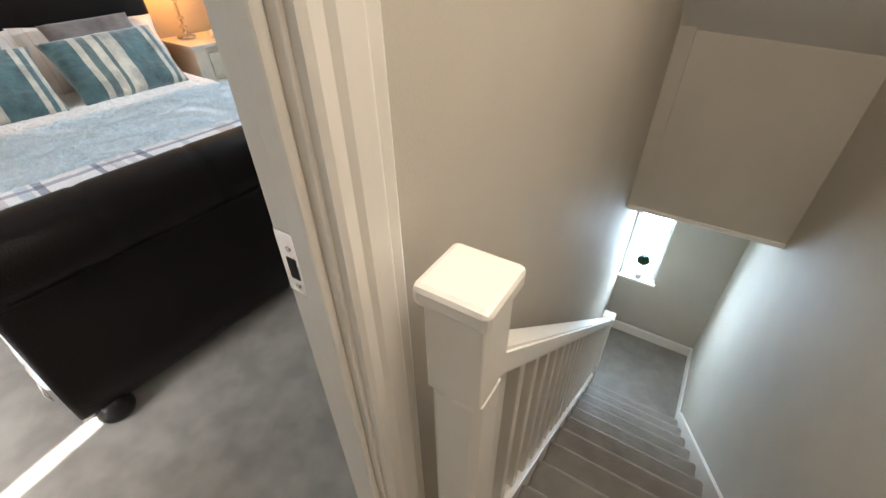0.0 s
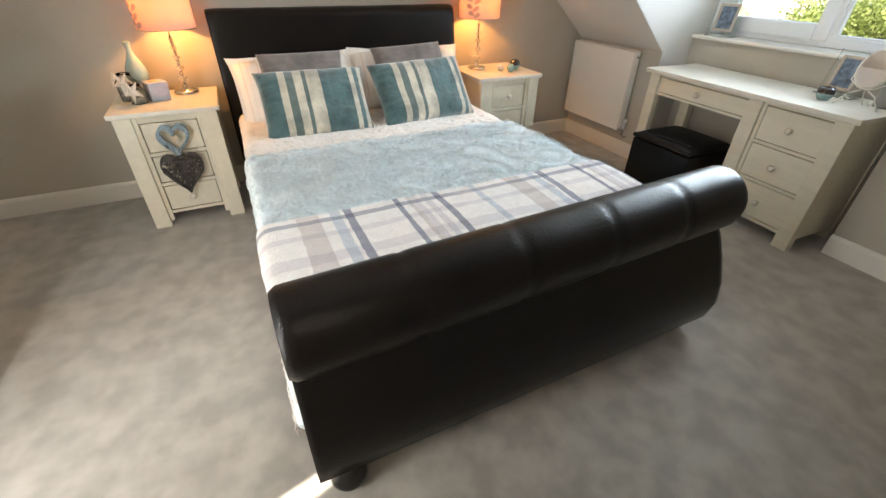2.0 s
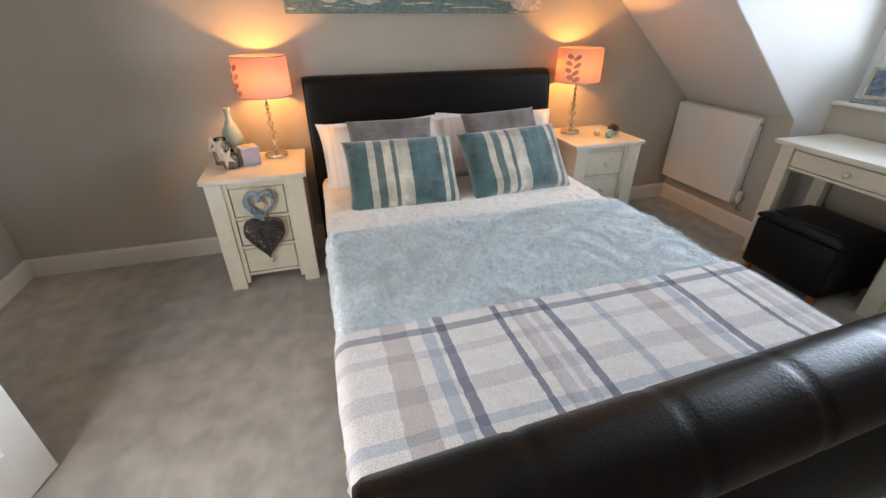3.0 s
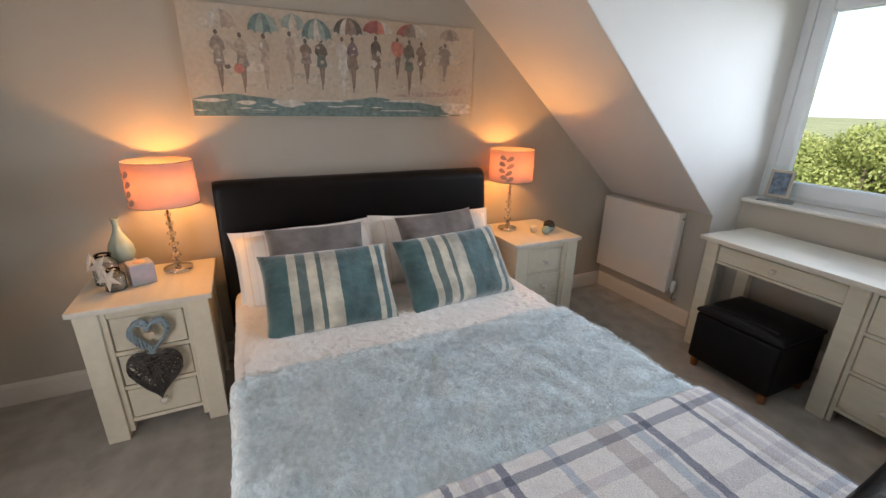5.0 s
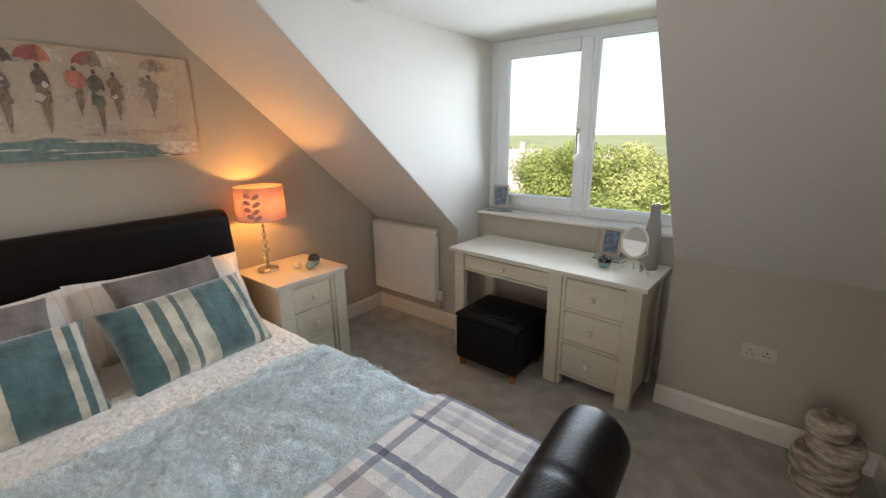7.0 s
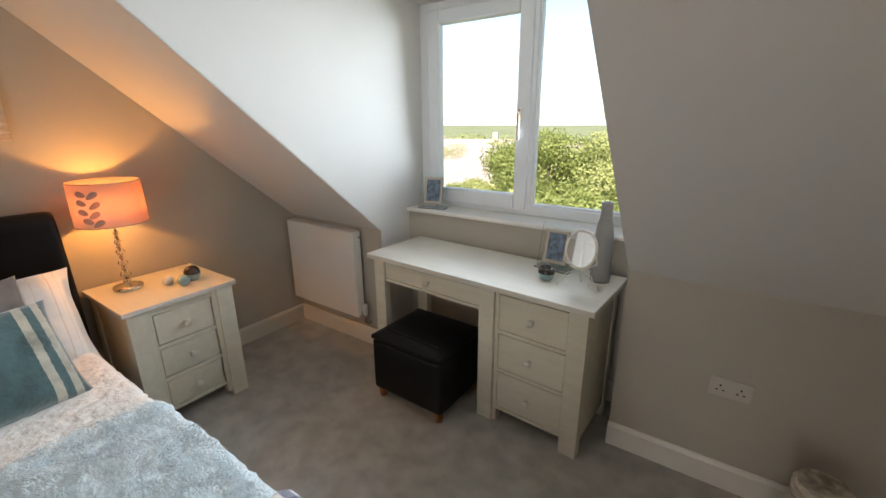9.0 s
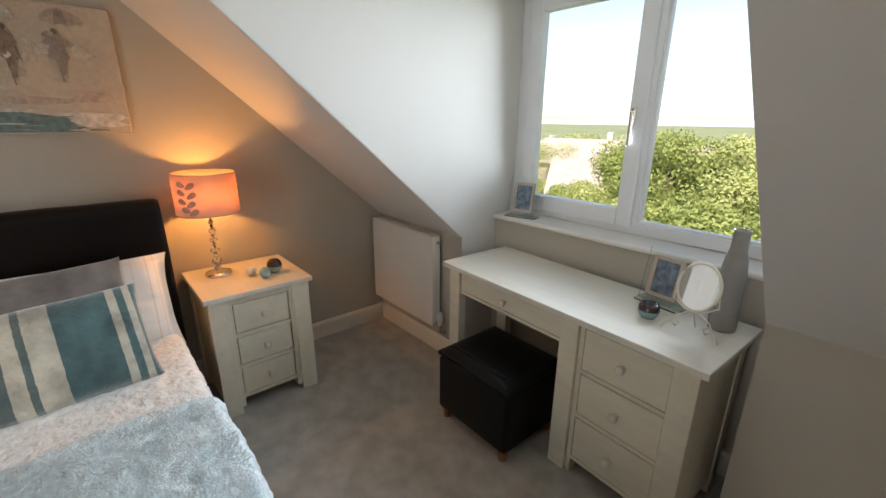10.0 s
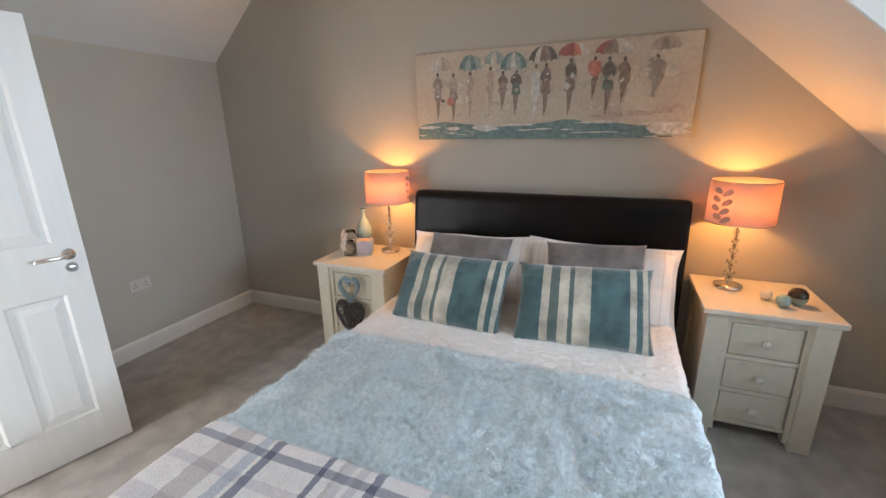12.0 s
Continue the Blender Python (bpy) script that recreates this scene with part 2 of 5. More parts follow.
# ---- builders ----
def finish(name, bm, material, parent=None, smooth=False, m=None):
    me = bpy.data.meshes.new(name)
    bmesh.ops.recalc_face_normals(bm, faces=bm.faces)
    bm.to_mesh(me)
    bm.free()
    if smooth:
        me.polygons.foreach_set("use_smooth", [True] * len(me.polygons))
    for x in material if isinstance(material, (list, tuple)) else [material]:
        me.materials.append(x)
    ob = new(name, me)
    if parent:
        ob.parent = parent
    if m is not None:
        ob.matrix_basis = m
    return ob


def add_box(bm, lo, hi, bevel=0.0, m=None, segs=2):
    lo, hi = Vector(lo), Vector(hi)
    t = Matrix.Translation((lo + hi) / 2) @ Matrix.Diagonal((*(hi - lo), 1))
    vs = bmesh.ops.create_cube(bm, size=1, matrix=t)["verts"]
    if bevel:
        es = {e for v in vs for e in v.link_edges}
        r = bmesh.ops.bevel(bm, geom=list(es), offset=bevel, segments=segs, affect="EDGES", profile=0.5)
        vs = list({v for f in r["faces"] for v in f.verts} | {v for v in vs if v.is_valid})
    if m is not None:
        bmesh.ops.transform(bm, matrix=m, verts=vs)
    return vs


def box(name, lo, hi, material, parent=None, bevel=0.0, m=None):
    bm = bmesh.new()
    add_box(bm, lo, hi, bevel)
    return finish(name, bm, material, parent, False, m)


def add_lathe(bm, prof, segs=24, m=None, squash=(1, 1)):
    """A turned shape: rows of (radius, height)."""
    rings = []
    for r, z in prof:
        if r < 1e-5:
            rings.append([bm.verts.new((0, 0, z))])
        else:
            rings.append([bm.verts.new((squash[0] * r * math.cos(2 * math.pi * i / segs), squash[1] * r * math.sin(2 * math.pi * i / segs), z)) for i in range(segs)])
    for a, b in zip(rings, rings[1:]):
        for i in range(segs):
            j = (i + 1) % segs
            if len(a) == 1 and len(b) > 1:
                bm.faces.new((a[0], b[i], b[j]))
            elif len(b) == 1 and len(a) > 1:
                bm.faces.new((a[i], a[j], b[0]))
            elif len(a) > 1:
                bm.faces.new((a[i], a[j], b[j], b[i]))
    if m is not None:
        bmesh.ops.transform(bm, matrix=m, verts=[v for r in rings for v in r])


def lathe(name, prof, material, parent=None, segs=24, m=None, squash=(1, 1)):
    bm = bmesh.new()
    add_lathe(bm, prof, segs, None, squash)
    return finish(name, bm, material, parent, True, m)


def add_tube(bm, pts, r, segs=6, closed=False):
    pts = [Vector(p) for p in pts]
    rings = []
    n = len(pts)
    for i, p in enumerate(pts):
        a, b = pts[(i - 1) % n] if closed or i else p, pts[(i + 1) % n] if closed or i < n - 1 else p
        d = (b - a).normalized()
        u = d.orthogonal().normalized() if abs(d.z) > 0.9 else d.cross(Vector((0, 0, 1))).normalized()
        w = d.cross(u)
        rings.append([bm.verts.new(p + r * (math.cos(2 * math.pi * k / segs) * u + math.sin(2 * math.pi * k / segs) * w)) for k in range(segs)])
    for i in range(n if closed else n - 1):
        a, b = rings[i], rings[(i + 1) % n]
        for k in range(segs):
            bm.faces.new((a[k], a[(k + 1) % segs], b[(k + 1) % segs], b[k]))
    if not closed:
        bm.faces.new(rings[0])
        bm.faces.new(rings[-1])


def prism(bm, poly, axis, a, b):
    """A flat outline pushed along an axis from a to b. The outline's two numbers are the other axes, in order."""
    def at(p, v):
        q = list(p)
        q.insert("xyz".index(axis), v)
        return q
    lo, hi = [bm.verts.new(at(p, a)) for p in poly], [bm.verts.new(at(p, b)) for p in poly]
    bm.faces.new(lo)
    bm.faces.new(hi)
    for i in range(len(poly)):
        j = (i + 1) % len(poly)
        bm.faces.new((lo[i], lo[j], hi[j], hi[i]))


def slab(name, polys, axis, a, b, material, m=None):
    bm = bmesh.new()
    for p in polys:
        prism(bm, p, axis, a, b)
    return tagged(finish(name, bm, material, None, False, m), kind="structure")


def thing(name, label, category, m=None, group=""):
    ob = new(name)
    ob.empty_display_size = 0.1
    if m is not None:
        ob.matrix_basis = m
    return tagged(ob, label, category, group)


def grid(bm, nu, nv, f):
    vs = [[bm.verts.new(f(i / nu, j / nv)) for j in range(nv + 1)] for i in range(nu + 1)]
    for i in range(nu):
        for j in range(nv):
            bm.faces.new((vs[i][j], vs[i + 1][j], vs[i + 1][j + 1], vs[i][j + 1]))
    return vs


YN_E = 3.70                                 # the knee wall east of the dormer stands a little further in
# ---- the bedroom: west wall x = -3, north knee wall y = 3.75, south wall y = -1.035 ----
XW, YN, YS, KNEE, CEIL = -3.0, 3.75, -1.035, 0.845, 2.5
EAVE = 2.045
DL, DR, DTOP, WIN_Y = -2.11, -0.622, 2.21, 4.20


def z_north(y):
    return KNEE + 0.87 * (YN - y)


def z_south(y):
    return EAVE + 0.88 * (y - YS)


Y_RIDGE_N, Y_RIDGE_S, Y_DORM = YN - (CEIL - KNEE) / 0.87, YS + (CEIL - EAVE) / 0.88, YN - (DTOP - KNEE) / 0.87


def sheet(name, polys, zf, thick, material):
    """Slabs over outlines in x and y, whose underside lies at zf(y)."""
    bm = bmesh.new()
    for poly in polys:
        lo = [bm.verts.new((x, y, zf(y))) for x, y in poly]
        hi = [bm.verts.new((x, y, zf(y) + thick)) for x, y in poly]
        bm.faces.new(lo)
        bm.faces.new(hi)
        for i in range(len(poly)):
            j = (i + 1) % len(poly)
            bm.faces.new((lo[i], lo[j], hi[j], hi[i]))
    return tagged(finish(name, bm, material), kind="structure")


def dr(y):
    """The dormer's east edge, which runs a little askew."""
    return DR - 0.03 * (y - YN)


def rect(x0, y0, x1, y1):
    return [(x0, y0), (x1, y0), (x1, y1), (x0, y1)]


EX = 0.56                                   # the middle of the east wall where it meets the door


def ex(y):
    return EX - 0.0717 * (y - 1.1)


bm = bmesh.new()
prism(bm, [(-3.15, -1.15), (ex(-1.15), -1.15), (ex(4.1), 4.1), (-3.15, 4.1)], "z", -0.2, 0.0)
floor = tagged(finish("floor", bm, CARPET), "grey-beige deep-pile bedroom carpet with brushed patches", kind="structure")

slab("wall_west", [[(YS - 0.15, 0), (YN + 0.15, 0), (YN + 0.15, KNEE + 0.02), (Y_RIDGE_N, CEIL + 0.1), (Y_RIDGE_S, CEIL + 0.1), (YS - 0.15, EAVE)]], "x", XW - 0.15, XW, WALL)
bm = bmesh.new()
add_box(bm, (XW, YN, 0), (DL - 0.002, YN + 0.15, KNEE + 0.02))
add_box(bm, (DR + 0.002, YN_E, 0), (0.5, YN + 0.15, z_north(YN_E) + 0.02))
add_box(bm, (DL - 0.1, 4.04, 0), (DR + 0.1, 4.30, 0.93))
tagged(finish("wall_north", bm, WALL), "taupe painted knee wall under the sloping roof", kind="structure")
# cheeks of the dormer
for name, x0, x1 in (("dormer_cheek_west", DL - 0.12, DL), ("dormer_cheek_east", DR, DR + 0.12)):
    cheek = slab(name, [[(YN - 0.0, 0.0), (4.30, 0.0), (4.30, DTOP + 0.1), (Y_DORM - 0.03, DTOP + 0.1), (Y_DORM - 0.03, DTOP + 0.03), (YN + 0.004, KNEE + 0.003)]], "x", x0, x1, WHITE_WALL)
    if x0 == DR:
        for v in cheek.data.vertices:
            v.co.x += dr(v.co.y) - DR
box_c = box("dormer_ceiling", (DL - 0.1, Y_DORM, DTOP), (DR + 0.25, 4.30, DTOP + 0.08), WHITE_WALL)
tagged(box_c, kind="structure")
sheet("ceiling_slope_north", [rect(XW - 0.1, Y_RIDGE_N, DL - 0.003, YN + 0.2), [(dr(Y_RIDGE_N) + 0.003, Y_RIDGE_N), (2.0, Y_RIDGE_N), (2.0, YN + 0.2), (dr(YN + 0.2) + 0.003, YN + 0.2)], [(DL - 0.003, Y_RIDGE_N), (dr(Y_RIDGE_N) + 0.003, Y_RIDGE_N), (dr(Y_DORM) + 0.003, Y_DORM), (DL - 0.003, Y_DORM)]], z_north, 0.12, WHITE_WALL)
sheet("ceiling", [rect(XW - 0.1, Y_RIDGE_S, 2.0, Y_RIDGE_N)], lambda y: CEIL, 0.1, WHITE_WALL)
# the south slope, with an unseen slot added to shape the sunbeam on the carpet
sun_a, sun_b = -1.0, -0.81


def slot(y):
    return -0.115 - 0.20 * (y + 0.9)


sheet("ceiling_slope_south", [[(XW - 0.1, YS - 0.2), (slot(sun_a), YS - 0.2), (slot(sun_a), sun_a), (slot(sun_b), sun_b), (slot(sun_b), Y_RIDGE_S), (XW - 0.1, Y_RIDGE_S)],
                              [(slot(sun_a) + 0.06, YS - 0.2), (2.0, YS - 0.2), (2.0, Y_RIDGE_S), (slot(sun_b) + 0.06, Y_RIDGE_S), (slot(sun_b) + 0.06, sun_b), (slot(sun_a) + 0.06, sun_a)],
                              rect(slot(sun_b), sun_b, slot(sun_b) + 0.06, Y_RIDGE_S)], z_south, 0.05, WHITE_WALL)
slab("wall_south", [rect(XW, YS - 0.15, 2.0, YS)], "z", -0.2, EAVE + 0.01, WALL)
# walls of the ensuite, with its doorway
bm = bmesh.new()
add_box(bm, (-0.84, YS, 0), (-0.74, -0.45, 2.55))
add_box(bm, (-0.84, -0.55, 2.03), (0.60, -0.45, 2.55))
add_box(bm, (0.06, -0.55, 0), (0.60, -0.45, 2.03))
tagged(finish("wall_ensuite", bm, WALL), kind="structure")

# east wall with the bedroom door, in the hall's frame
bm = bmesh.new()
prism(bm, [(-2.1, 0), (-0.79, 0), (-0.79, 2.55), (-2.1, 2.55)], "x", -0.08, 0)
prism(bm, [(-0.79, 2.03), (0.03, 2.03), (0.03, 2.55), (-0.79, 2.55)], "x", -0.08, 0)
prism(bm, [(0.03, 0), (2.62, 0), (2.62, 0.93), (0.78, 2.55), (0.03, 2.55)], "x", -0.08, 0)
prism(bm, [(0.03, -2.6), (3.75, -2.6), (3.75, -0.2), (2.62, -0.2), (2.62, 0.0), (0.03, 0.0)], "x", -0.08, 0)
tagged(finish("wall_east", bm, WALL, None, False, HALL), kind="structure")
# hall: far side, back, knee wall over the stair, lower landing
bm = bmesh.new()
add_box(bm, (0.93, -2.1, -2.6), (1.05, 3.8, 2.6))
add_box(bm, (-0.12, -2.1, -0.3), (1.0, -2.0, 2.6))
add_box(bm, (0.0, 2.62, -0.24), (0.93, 2.76, 0.95))
add_box(bm, (0.0, -0.1, -2.6), (0.93, 0.05, -0.22))
tagged(finish("wall_hall", bm, WALL, None, False, HALL), kind="structure")
bm = bmesh.new()
for lo, hi in (((0, 3.66, -2.6), (0.02, 3.80, -0.2)), ((0.35, 3.66, -2.6), (0.95, 3.80, -0.2)), ((0.02, 3.66, -2.6), (0.35, 3.80, -1.62)), ((0.02, 3.66, -0.80), (0.35, 3.80, -0.2))):
    add_box(bm, lo, hi)
tagged(finish("wall_lower_landing", bm, WALL, None, False, HALL), kind="structure")
bm = bmesh.new()
add_box(bm, (0, 2.72, -0.24), (0.95, 3.8, -0.14))
tagged(finish("ceiling_lower_landing", bm, WHITE_WALL, None, False, HALL), kind="structure")
box("trim_stairwell", (0.0, 2.606, -0.268), (0.93, 2.65, -0.236), GLOSS, None, 0.006, HALL)["kind"] = "structure"
box("floor_landing", (-0.06, -2.1, -0.22), (0.95, 0.10, -0.004), CARPET, None, 0.012, HALL)["kind"] = "structure"
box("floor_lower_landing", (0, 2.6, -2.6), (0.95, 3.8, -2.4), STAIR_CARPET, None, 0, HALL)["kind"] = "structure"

# stair: twelve risers, carpeted, with string, balusters and newels
stair = tagged(new("staircase"), "carpeted staircase with white painted balustrade", "staircase", kind="structure")
stair.matrix_basis = HALL
GO, RISE, TOP_Y = 0.228, 0.2, 0.10
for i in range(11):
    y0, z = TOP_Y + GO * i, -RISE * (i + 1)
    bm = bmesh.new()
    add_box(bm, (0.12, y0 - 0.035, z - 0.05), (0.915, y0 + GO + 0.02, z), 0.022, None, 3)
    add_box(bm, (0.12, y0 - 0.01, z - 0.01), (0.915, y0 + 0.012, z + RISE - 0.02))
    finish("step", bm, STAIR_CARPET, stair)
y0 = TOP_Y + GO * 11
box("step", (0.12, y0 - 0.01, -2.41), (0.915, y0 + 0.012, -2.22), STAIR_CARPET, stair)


def pitch(y):
    return -RISE / GO * (y - TOP_Y)


def along(name, x0, x1, za, zb, material, y0=0.10, y1=2.72):
    bm = bmesh.new()
    prism(bm, [(y0, pitch(y0) + za), (y1, pitch(y1) + za), (y1, pitch(y1) + zb), (y0, pitch(y0) + zb)], "x", x0, x1)
    bmesh.ops.bevel(bm, geom=list(bm.edges), offset=0.006, segments=2, affect="EDGES")
    return finish(name, bm, material, stair)


along("string_board", 0.07, 0.12, -0.30, 0.07, GLOSS)
along("base_rail", 0.062, 0.128, 0.07, 0.10, GLOSS)
along("wall_string", 0.912, 0.932, -0.30, 0.10, GLOSS, 0.0)
along("wall_string", 0.001, 0.014, -0.30, 0.10, GLOSS, 0.0)
along("handrail", 0.065, 0.130, 0.80, 0.865, GLOSS)
along("handrail_fillet", 0.080, 0.115, 0.775, 0.80, GLOSS)
for k in range(22):
    y = 0.215 + k * 0.112
    if y < 2.66:
        box("baluster", (0.081, y, pitch(y) + 0.09), (0.113, y + 0.032, pitch(y) + 0.785), GLOSS, stair, 0.003)


def newel(x, y, base, top):
    bm = bmesh.new()
    add_box(bm, (x - 0.042, y - 0.042, base), (x + 0.042, y + 0.042, base + 0.34), 0.004)
    add_box(bm, (x - 0.0415, y - 0.0415, base + 0.335), (x + 0.0415, y + 0.0415, top - 0.195), 0.013, None, 1)
    add_box(bm, (x - 0.042, y - 0.042, top - 0.20), (x + 0.042, y + 0.042, top - 0.03), 0.004)
    add_box(bm, (x - 0.052, y - 0.052, top - 0.034), (x + 0.052, y + 0.052, top), 0.009)
    return finish("newel_post", bm, GLOSS, stair)


newel(0.099, 0.115, -0.25, 0.98)
newel(0.099, 2.76, -2.4, -1.42)

# door lining, stops and architraves of the bedroom door
door_1 = tagged(new("door_1"), "white painted door lining with moulded architraves", "door frame", kind="structure")
door_1.matrix_basis = HALL
bm = bmesh.new()
for y0, y1 in ((0.0, 0.03), (-0.79, -0.76)):
    add_box(bm, (-0.082, y0, 0), (0.002, y1, 2.03), 0.002)
add_box(bm, (-0.082, -0.76, 2.0), (0.002, 0.0, 2.03), 0.002)
finish("lining", bm, GLOSS, door_1)
bm = bmesh.new()
add_box(bm, (-0.040, -0.013, 0), (-0.010, 0.001, 2.0), 0.004)
add_box(bm, (-0.040, -0.761, 0), (-0.010, -0.747, 2.0), 0.004)
add_box(bm, (-0.040, -0.747, 1.987), (-0.010, -0.013, 2.001), 0.004)
finish("door_stop", bm, GLOSS, door_1)


def architrave(side):
    """An ogee moulding round the opening, on the hall side (1) or the bedroom side (-1)."""
    prof = [(0.006, 0.0), (0.006, 0.012), (0.014, 0.016), (0.030, 0.015), (0.038, 0.020), (0.066, 0.022), (0.076, 0.015), (0.088, 0.019), (0.096, 0.014), (0.096, 0.0)]
    bm = bmesh.new()
    b = 0.001 if side > 0 else -0.081
    for s, y in ((1, 0.0), (-1, -0.76)):
        prism(bm, [(b + side * d, y + s * w) for w, d in prof], "z", 0, 2.096)
    prism(bm, [(b + side * d, 2.0 + w) for w, d in prof], "y", -0.76, 0.0)
    return finish("architrave", bm, GLOSS, door_1)


architrave(1)
architrave(-1)
bm = bmesh.new()
add_box(bm, (-0.082, -0.0025, 0.962), (-0.046, 0.0005, 1.050), 0.001)
finish("strike_plate", bm, CHROME, door_1)
# a solid black box for the dark inside the latch opening
box("latch_hole_shade", (-0.072, -0.0032, 0.985), (-0.058, -0.0005, 1.015), BLACK, door_1)
for z in (0.973, 1.027):
    lathe("screw", [(0, 0.002), (0.004, 0.001), (0.004, 0)], CHROME, door_1, 10, pose(-0.065, -0.0022, z, 90))

# skirting boards
bm = bmesh.new()
SK = [(0, 0), (0.016, 0), (0.016, 0.10), (0.010, 0.115), (0.006, 0.12), (0, 0.12)]
prism(bm, [(XW + d, z) for d, z in SK], "y", YS, YN)
prism(bm, [(YN - d, z) for d, z in SK], "x", XW, DL)
prism(bm, [(YN_E - d, z) for d, z in SK], "x", DR, 0.40)
prism(bm, [(4.04 - d, z) for d, z in SK], "x", DL, DR)
prism(bm, [(YS + d, z) for d, z in SK], "x", XW, -0.84)
tagged(finish("baseboard", bm, GLOSS), "white painted skirting boards", kind="structure")
bm = bmesh.new()
prism(bm, [(-0.08 - d, z) for d, z in SK], "y", 0.10, 2.63)
prism(bm, [(0.93 - d, z - 2.4) for d, z in SK], "y", 2.72, 3.66)
prism(bm, [(3.66 - d, z - 2.4) for d, z in SK], "x", 0.0, 0.93)
tagged(finish("baseboard_hall", bm, GLOSS, None, False, HALL), kind="structure")

# dormer window
window_1 = tagged(new("window_1"), "white plastic dormer window, one casement and one fixed light", "window", kind="structure")
FX0, FX1, FZ0, FZ1 = DL, DR, 0.957, DTOP


def ring(name, x0, x1, z0, z1, w, y0, y1, material, parent, bevel=0.006, wb=None):
    wb = wb or w
    bm = bmesh.new()
    add_box(bm, (x0, y0, z0), (x0 + w, y1, z1), bevel)
    add_box(bm, (x1 - w, y0, z0), (x1, y1, z1), bevel)
    add_box(bm, (x0 + w - 0.002, y0 + 0.001, z1 - w), (x1 - w + 0.002, y1 - 0.001, z1), bevel)
    add_box(bm, (x0 + w - 0.002, y0 + 0.001, z0), (x1 - w + 0.002, y1 - 0.001, z0 + wb), bevel)
    return finish(name, bm, material, parent)


ring("frame", FX0, FX1, FZ0, FZ1, 0.06, WIN_Y, WIN_Y + 0.07, UPVC, window_1)
box("mullion", (-1.375, WIN_Y + 0.001, FZ0 + 0.05), (-1.30, WIN_Y + 0.068, FZ1 - 0.05), UPVC, window_1, 0.006)
ring("casement", -2.045, -1.325, 0.985, 2.165, 0.086, WIN_Y - 0.014, WIN_Y + 0.05, UPVC, window_1, 0.012, 0.096)
ring("bead", -1.305, -0.685, 1.012, 2.155, 0.018, WIN_Y + 0.012, WIN_Y + 0.05, UPVC, window_1, 0.005)
for x0, x1, z0, z1 in ((-2.01, -1.40, 1.05, 2.11), (-1.30, -0.69, 1.015, 2.15)):
    g = box("pane", (x0, WIN_Y + 0.030, z0), (x1, WIN_Y + 0.034, z1), GLASS, window_1)
    g.visible_shadow = False
bm = bmesh.new()
add_box(bm, (-1.395, WIN_Y - 0.032, 1.50), (-1.37, WIN_Y - 0.010, 1.58), 0.005)
add_box(bm, (-1.393, WIN_Y - 0.045, 1.40), (-1.375, WIN_Y - 0.030, 1.56), 0.006)
finish("handle", bm, CHROME, window_1)
bm = bmesh.new()
add_box(bm, (DL + 0.002, 4.005, 0.930), (DR - 0.002, WIN_Y + 0.03, 0.956), 0.010)
tagged(finish("window_sill", bm, GLOSS), "white painted window board", kind="structure")

# stair window
window_2 = tagged(new("window_2"), "small white stair window", "window", kind="structure")
window_2.matrix_basis = HALL
ring("frame", 0.02, 0.35, -1.62, -0.80, 0.03, 3.72, 3.77, UPVC, window_2)
box("sill", (0.0, 3.62, -1.64), (0.37, 3.73, -1.615), GLOSS, window_2, 0.005)
g = box("pane", (0.04, 3.742, -1.60), (0.33, 3.745, -0.82), FROSTED, window_2)
g.visible_shadow = False

# ---- bed ----
BX0, BX1, BY0, BY1 = -2.82, -0.60, 0.80, 2.37
YM = (BY0 + BY1) / 2
bed = thing("sleigh_bed", "black-brown leather sleigh bed with rolled footboard, on the carpet", "bed", pose(0, 0, 0))


def profile_board(name, prof, y0, y1, seams, pinch, parent, material, centre=None, skew=0.0):
    """A padded board: an outline in x and z pushed along y, drawn in at the seams."""
    bm = bmesh.new()
    n, ny = len(prof), 90
    cx, cz = centre
    rings = []
    for j in range(ny + 1):
        y = y0 + (y1 - y0) * j / ny
        d = min(abs(y - s) for s in seams) if seams else 1
        puff = 1 - math.exp(-(d / 0.012) ** 2) if seams else 1
        end = min(y - y0, y1 - y)
        edge = min(1, end / (0.03 if skew else 0.07))
        edge = math.sqrt(max(0, 1 - (1 - edge) ** 2))
        r = []
        for x, z in prof:
            s = (1 - pinch * (1 - puff)) * (0.90 + 0.10 * edge) if z > cz - 0.13 else (0.97 + 0.03 * edge)
            w = 0.0025 * noise.noise((x * 9, y * 6, z * 9))
            r.append(bm.verts.new((cx + (x - cx) * s + w, y, (cz + (z - cz) * s + w) if z > cz - 0.13 else z)))
        rings.append(r)
    for a, b in zip(rings, rings[1:]):
        for i in range(n):
            bm.faces.new((a[i], a[(i + 1) % n], b[(i + 1) % n], b[i]))
    bm.faces.new(rings[0])
    bm.faces.new(rings[-1])
    for v in bm.verts:
        low = min(1, max(0, (0.60 - v.co.z) / 0.2))
        v.co.x += skew * (1 - 0.75 * low) * (v.co.y - y0)
        if skew:
            v.co.y += 0.080 * (v.co.y - y0) / (y1 - y0) * min(1, max(0, (0.60 - v.co.z) / 0.12))
    return finish(name, bm, material, parent, True)


def curve(pts, steps=6):
    """A smooth closed line through points (Catmull-Rom)."""
    out, n = [], len(pts)
    for i in range(n):
        p0, p1, p2, p3 = (Vector(pts[(i + k - 1) % n]) for k in range(4))
        for s in range(steps):
            t = s / steps
            out.append(tuple(0.5 * ((2 * p1) + (p2 - p0) * t + (2 * p0 - 5 * p1 + 4 * p2 - p3) * t * t + (3 * p1 - p0 - 3 * p2 + p3) * t ** 3)))
    return out


